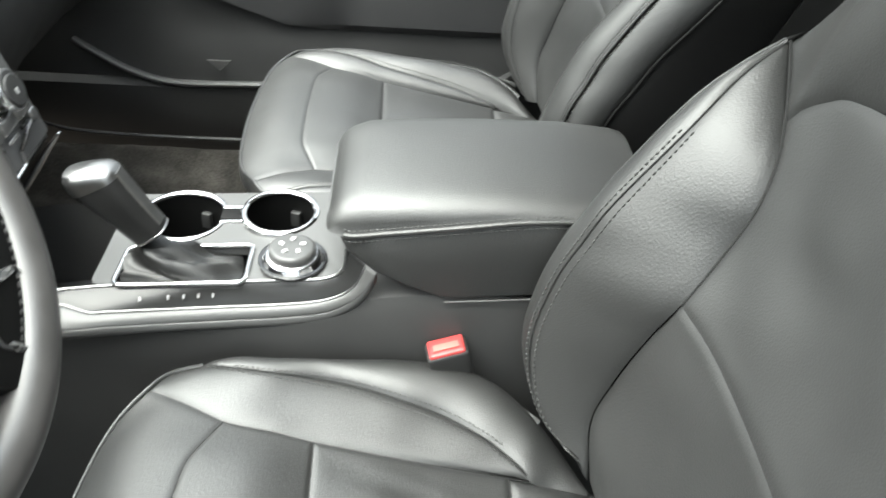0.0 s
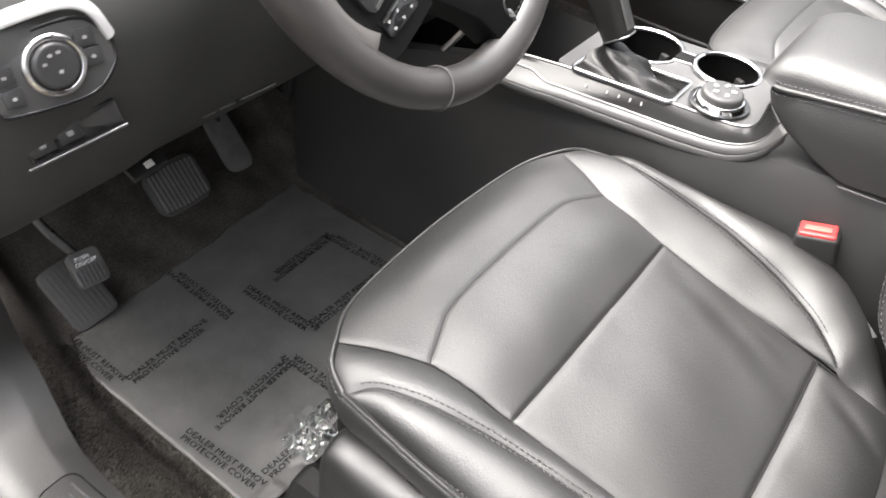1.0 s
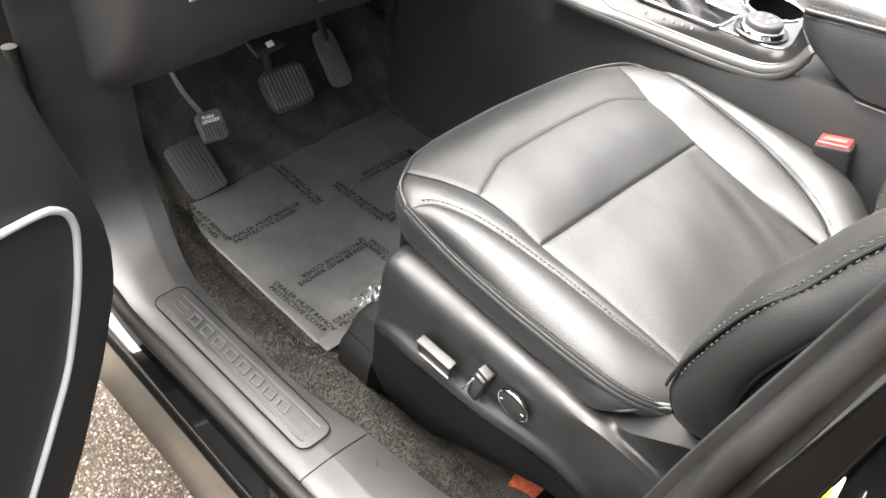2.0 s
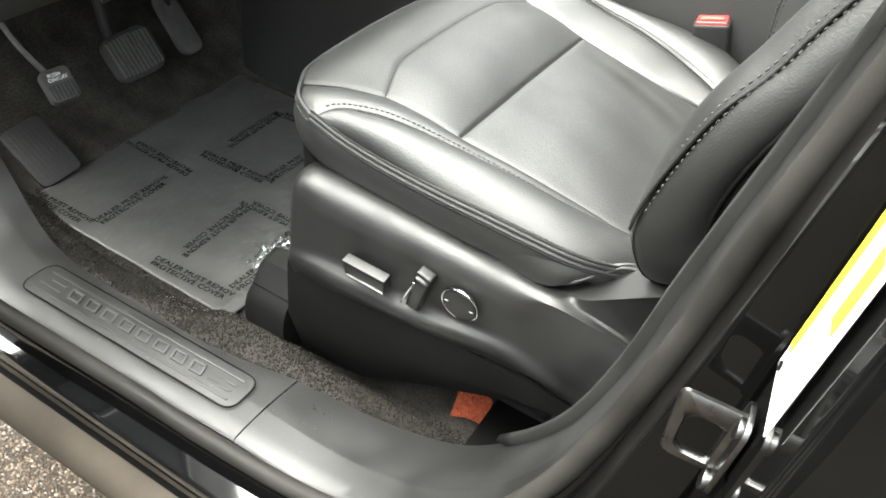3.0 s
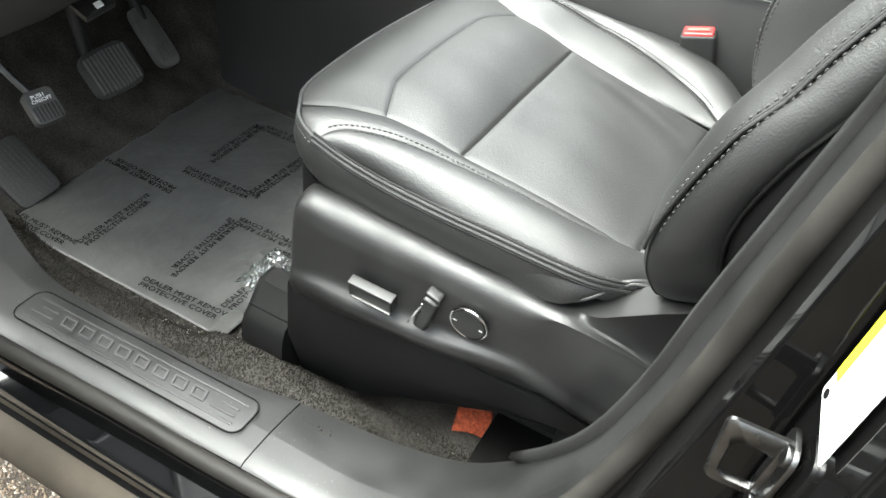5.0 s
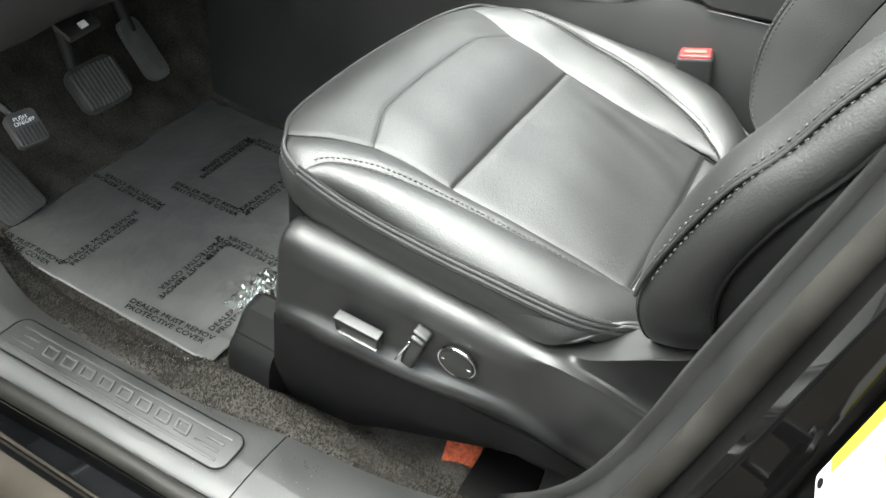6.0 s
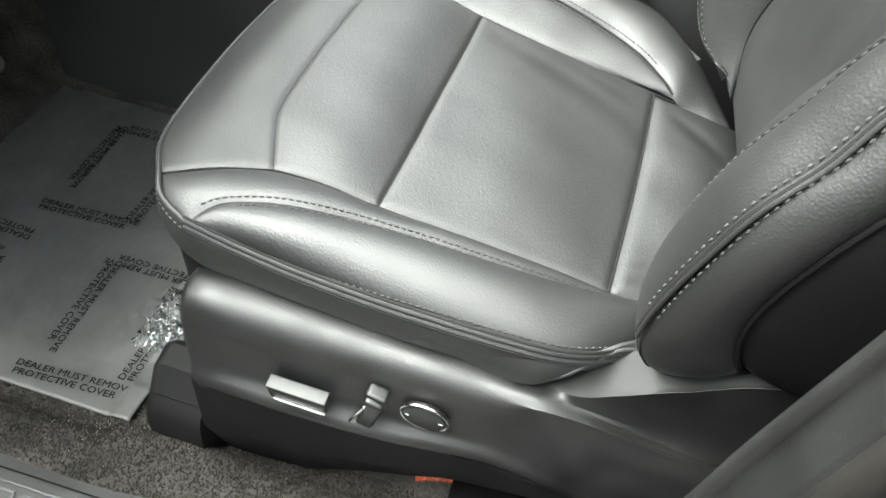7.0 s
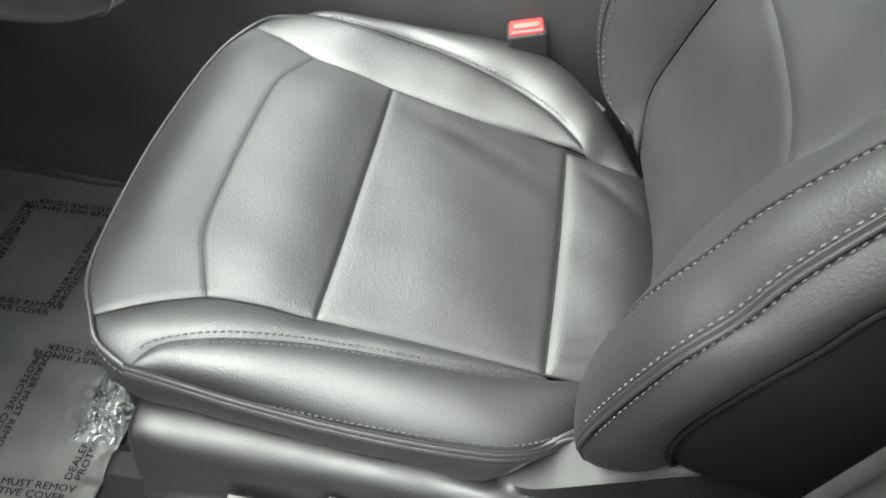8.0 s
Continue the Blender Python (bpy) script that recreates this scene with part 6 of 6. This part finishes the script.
for k in range(3):
    for s in (0, 1):
        under(keys, part("key_mark", rounded((0.0026, 0.0018, 0.0005), 0.0007, 2, W @ pose(-0.0715 - 0.0115 * k + 0.0045 * s, -0.0975 - 0.004 * k - 0.0060 * s, 0.0103, 0, 0, 20)), MARK))
flat([(-0.069, -0.0925), (-0.0705, -0.0905), (-0.1005, -0.1035), (-0.1000, -0.1055)], 0.0110, 0.002, SILVER, "key_edge", keys, "", 0.0004)
# the dark of the recess below the cover is put into this spoke's black
low = flat([(0.012, -0.114), (0.075, -0.095), (0.092, -0.060), (0.146, -0.060), (0.151, -0.075), (0.132, -0.108), (0.105, -0.134), (0.060, -0.158), (0.030, -0.160), (0.010, -0.137), (-0.036, -0.108), (-0.03, -0.095)], 0.0085, 0.026, WELL, "spoke", wheel, "black lower spoke with the shade of its recess in the colour", 0.004)
opening = spline([(0.048, -0.133), (0.076, -0.115), (0.098, -0.120), (0.099, -0.130), (0.083, -0.143), (0.060, -0.153), (0.049, -0.146)], 50, closed=True)
under(low, tube([wp(x, y, 0.0088) for x, y in opening], 0.0011, PLASTIC_SATIN, "spoke_frame", None, "satin black frame", closed=True, sides=8))
flat([(0.076, -0.113), (0.098, -0.118), (0.096, -0.123), (0.075, -0.118)], 0.0105, 0.004, CHROME, "frame_end", low, "chrome end", 0.001)
flat([(0.047, -0.140), (0.052, -0.142), (0.058, -0.151), (0.048, -0.148)], 0.0105, 0.004, CHROME, "frame_end", low, "chrome end", 0.001)
insert = [((0.152 + 0.006 * math.sin(math.pi * k / 11)) * math.cos(radians(-158 + 24 * k / 11)), (0.152 + 0.006 * math.sin(math.pi * k / 11)) * math.sin(radians(-158 + 24 * k / 11))) for k in range(12)]
insert += [((0.170 - 0.006 * (k / 11 - 0.5) ** 2) * math.cos(radians(-134 - 24 * k / 11)), (0.170 - 0.006 * (k / 11 - 0.5) ** 2) * math.sin(radians(-134 - 24 * k / 11))) for k in range(12)]
flat(insert, 0.0125, 0.018, COVER, "rim_insert", wheel, "smooth satin insert in the rim", 0.004)
for s in (0.1, 1.0):
    stitch = [wp((RM - 0.017) * math.cos(a), (RM - 0.017) * math.sin(a), 0.009) for a in np.linspace(radians(-75 + 50 * s), radians(-40 + 50 * s), 30)]
    under(wheel, stitches(stitch, SEAM, "stitching", None, pitch=0.006, length=0.0045, thick=0.0009, normal=(0.8, 0, 0.5)))
# the lit underside of the shroud is put in by the lighter dash colour
under(wheel, tube([wp(0, 0, -0.02), wp(0.0, 0.0, -0.10), wp(0.0, 0.0, -0.22)], [0.05, 0.062, 0.07], DASH, "column_shroud", None, sides=24))

# ---- pedals ----
brake = thing("brake_pedal", "black ribbed rubber brake pedal on a steel arm", "pedal", (-0.66, 0.02, 0.58))
bo = Vector((-0.658, 0.022, 0.589))
B = axes(bo, Vector((0.008, 0.081, 0.008)), Vector((-0.041, 0.006, 0.052)))
under(brake, part("pad", plate(round_rect(0.084, 0.072, 0.018), 0.014, B), PAD, None, "black rubber brake pad, made paler in place of light"))
for k in range(11):
    under(brake, part("rib", rounded((0.0026, 0.062 - 0.0012 * abs(k - 5), 0.006), 0.001, 2, B @ pose(-0.034 + k * 0.0068, 0, 0.002)), PEDAL))
under(brake, tube(spline([tuple(B @ Vector((0, 0.0, -0.014))), tuple(B @ Vector((0, 0.03, -0.05))), (-0.75, 0.03, 0.75), (-0.76, 0.03, 0.86)], 20), 0.010, PLASTIC_DARK, "arm", None))
gas = thing("accelerator_pedal", "narrow black accelerator pedal hanging over the carpet", "pedal", (-0.7, 0.15, 0.57))
G = axes((-0.698, 0.158, 0.572), Vector((0.0, 1, 0.0)), Vector((-0.055, 0.010, 0.065)))
under(gas, part("pad", plate([tuple(p) for p in spline([(-0.020, 0.055), (-0.023, 0.0), (-0.021, -0.035), (0, -0.045), (0.019, -0.038), (0.021, 0.0), (0.017, 0.055), (0, 0.062)], 36, closed=True)], 0.012, G), PEDAL))
for k in range(5):
    under(gas, part("rib", rounded((0.0025, 0.03, 0.003), 0.001, 2, G @ pose(-0.012 + 0.006 * k, -0.018, 0.001)), PEDAL))
under(gas, tube(spline([tuple(G @ Vector((0, 0.04, -0.008))), (-0.78, 0.165, 0.68), (-0.82, 0.17, 0.78)], 14), 0.009, PLASTIC_DARK, "arm", None))
park = thing("parking_brake_pedal", "small black parking brake pedal with white lettering on a steel arm", "pedal", (-0.51, -0.21, 0.69))
K = axes((-0.507, -0.212, 0.690), Vector((0.20, 0.96, 0.05)), Vector((-0.62, 0.10, 0.62))) @ Matrix.Diagonal((0.82, 0.82, 0.9, 1))
under(park, part("pad", plate(round_rect(0.043, 0.050, 0.008), 0.016, K), PAD, None, "black rubber pad"))
for k in range(7):
    under(park, part("rib", rounded((0.0022, 0.024, 0.003), 0.0008, 2, K @ pose(-0.0165 + 0.0055 * k, -0.011, 0.001)), RUBBER))
under(park, lettering("PUSH", 0.0082, K @ pose(-0.0120, 0.0105, 0.0006), WHITE_INK, "lettering", None, "white words PUSH ON/OFF"))
under(park, lettering("ON/OFF", 0.0082, K @ pose(-0.0150, 0.0030, 0.0032), WHITE_INK, "lettering", None))
under(park, tube(spline([tuple(K @ Vector((-0.004, 0.020, -0.012))), (-0.55, -0.228, 0.735), (-0.575, -0.235, 0.78), (-0.60, -0.24, 0.83)], 16), 0.0065, STEEL, "arm", None, "dull steel arm", flat=0.5))
rest = thing("footrest", "black ribbed plastic dead pedal at the side of the footwell", "footrest", (-0.67, -0.18, 0.5))
F_ = axes((-0.703, -0.163, 0.517), Vector((0.10, 0.95, 0.20)), Vector((-0.80, 0.05, 0.60)))
under(rest, part("plate", plate(round_rect(0.066, 0.100, 0.012), 0.012, F_ @ pose(0.003, -0.040, 0)), PLASTIC_DARK))
for k in range(9):
    under(rest, part("rib", rounded((0.0020, 0.085, 0.0012), 0.0004, 2, F_ @ pose(-0.025 + 0.007 * k, -0.040, 0.0002)), PLASTIC_DARK))
bay = thing("footwell_vent", "dark ribbed vent on the console side of the footwell", "vent", (-0.66, 0.23, 0.68))
for k in range(5):
    under(bay, part("slat", rounded((0.045, 0.004, 0.004), 0.001, 2, pose(-0.68, 0.236, 0.655 + 0.012 * k, 0, 20, 0)), PLASTIC))
under(bay, part("housing", rounded((0.07, 0.012, 0.085), 0.006, 2, pose(-0.68, 0.246, 0.68, 0, 10, 0)), PLASTIC_DARK))

# ---- protective film on the floor ----
film = thing("floor_film", "grey plastic floor film printed with black words, crumpled corner", "floor film", (-0.45, 0, 0.455))
nx, ny = 90, 100
verts = []
for i in range(nx):
    for j in range(ny):
        u, w = i / (nx - 1), j / (ny - 1)
        y = -0.222 + w * 0.474
        x = -0.632 + u * 0.385 - 0.026 * w * (1 - u) + 0.006 * noise.noise(Vector((w * 9, u * 3, 1)))
        z = 0.4585 + 0.0008 * noise.fractal(Vector((x * 22, y * 22, 0)), 0.7, 2.0, 4) + 0.006 * max(0, (0.05 - u) / 0.05) * w
        d = math.hypot(x + 0.275, y + 0.09)
        z += 0.012 * math.exp(-((d / 0.045) ** 2)) * (0.6 + noise.fractal(Vector((x * 120, y * 120, 3)), 0.6, 2.2, 4))
        if u > 0.94 and w < 0.1:
            z += 0.004
        verts.append((x, y, z))
sheet_ob = under(film, mesh_ob("film_sheet", verts, [q[::-1] for q in grid_faces(nx, ny)], FILM))
so = sheet_ob.modifiers.new("thickness", "SOLIDIFY")
so.thickness = 0.0006
cr = []
for i in range(26):
    for j in range(26):
        x, y = -0.302 + 0.055 * i / 25, -0.135 + 0.09 * j / 25
        e = min(i, 25 - i, j, 25 - j) / 6
        cr.append((x, y, 0.4625 + min(1, e) * (0.011 + 0.016 * noise.fractal(Vector((x * 95, y * 95, 7)), 0.6, 2.2, 4))))
under(film, mesh_ob("crumple", cr, grid_faces(26, 26), CLEAR, None, "shiny crumpled fold of clear film", smooth=False))


def words(x, y, angle, text="DEALER MUST REMOVE\nPROTECTIVE COVER", size=0.0114):
    m = pose(x, y, 0.4608, 0, 0, angle)
    for k, t in enumerate(text.split("\n")):
        under(film, lettering(t, size, m @ pose(0.002 * k, -0.0108 * k, 0) @ Matrix.Diagonal((1.16, 1.0, 1, 1)), BLACK_INK, "printed_line", None, "black printed words"))


for x, y, a in ((-0.402, -0.203, 4), (-0.279, -0.180, 89), (-0.386, -0.036, -88), (-0.262, -0.026, 181),
                (-0.532, 0.021, 3), (-0.406, 0.036, 88), (-0.522, 0.198, -88), (-0.388, 0.202, 183),
                (-0.660, -0.206, 1), (-0.516, -0.196, 92), (-0.505, -0.030, 178), (-0.396, 0.232, 92)):
    words(x, y, a)

# ---- far door ----
far = thing("door_far", "dark closed passenger door with a grey armrest strip", "car door", (-0.3, 1.15, 0.5), kind="structure")
far_secs = [[(x, 1.20, 0.50), (x, 1.135, 0.50), (x, 1.12, 0.53), (x, 1.10, 0.60), (x, 1.10, 0.66), (x, 1.112, 0.672), (x, 1.120, 0.76), (x, 1.13, 0.80), (x, 1.12, 0.86), (x, 1.13, 0.95), (x, 1.15, 1.02), (x, 1.20, 1.05)] for x in np.linspace(-0.85, 0.42, 10)]
under(far, loft(far_secs, PLASTIC_DARK, "door_panel", None, "dark grained door panel"))
under(far, tube(spline([(-0.545, 1.118, 0.742), (-0.50, 1.112, 0.716), (-0.44, 1.105, 0.688), (-0.36, 1.098, 0.672), (-0.22, 1.096, 0.676), (0.0, 1.096, 0.684), (0.2, 1.096, 0.69)], 50), 0.0085, GREY_TRIM, "armrest_strip", None, "grey armrest strip", flat=0.7))
under(far, loft([[(x, 1.122 - 0.012 * (1 if 0.79 < z < 1.0 else 0), z) for z in (0.785 + max(0, -0.12 - x) * 0.35, 0.80 + max(0, -0.12 - x) * 0.35, 0.90, 1.0, 1.03)] + [(x, 1.16, 1.03), (x, 1.16, 0.80 + max(0, -0.12 - x) * 0.35)] for x in np.linspace(-0.36, 0.42, 12)], PLASTIC_SATIN, "upper_panel", None, "satin upper door panel"))
under(far, part("pull_mark", plate([(-0.022, 0.009), (0.022, 0.009), (0.0, -0.012)], 0.004, axes((-0.275, 1.098, 0.712), Vector((1, 0, 0)), Vector((0, 0, 1)))), GREY_TRIM, None, "small grey triangular catch"))
under(far, tube(spline([(-0.70, 1.05, 0.64), (-0.60, 1.05, 0.595), (-0.45, 1.05, 0.580), (0.0, 1.05, 0.580), (0.4, 1.05, 0.580)], 40), 0.004, PLASTIC_DARK, "far_sill", None, "satin sill edge"))
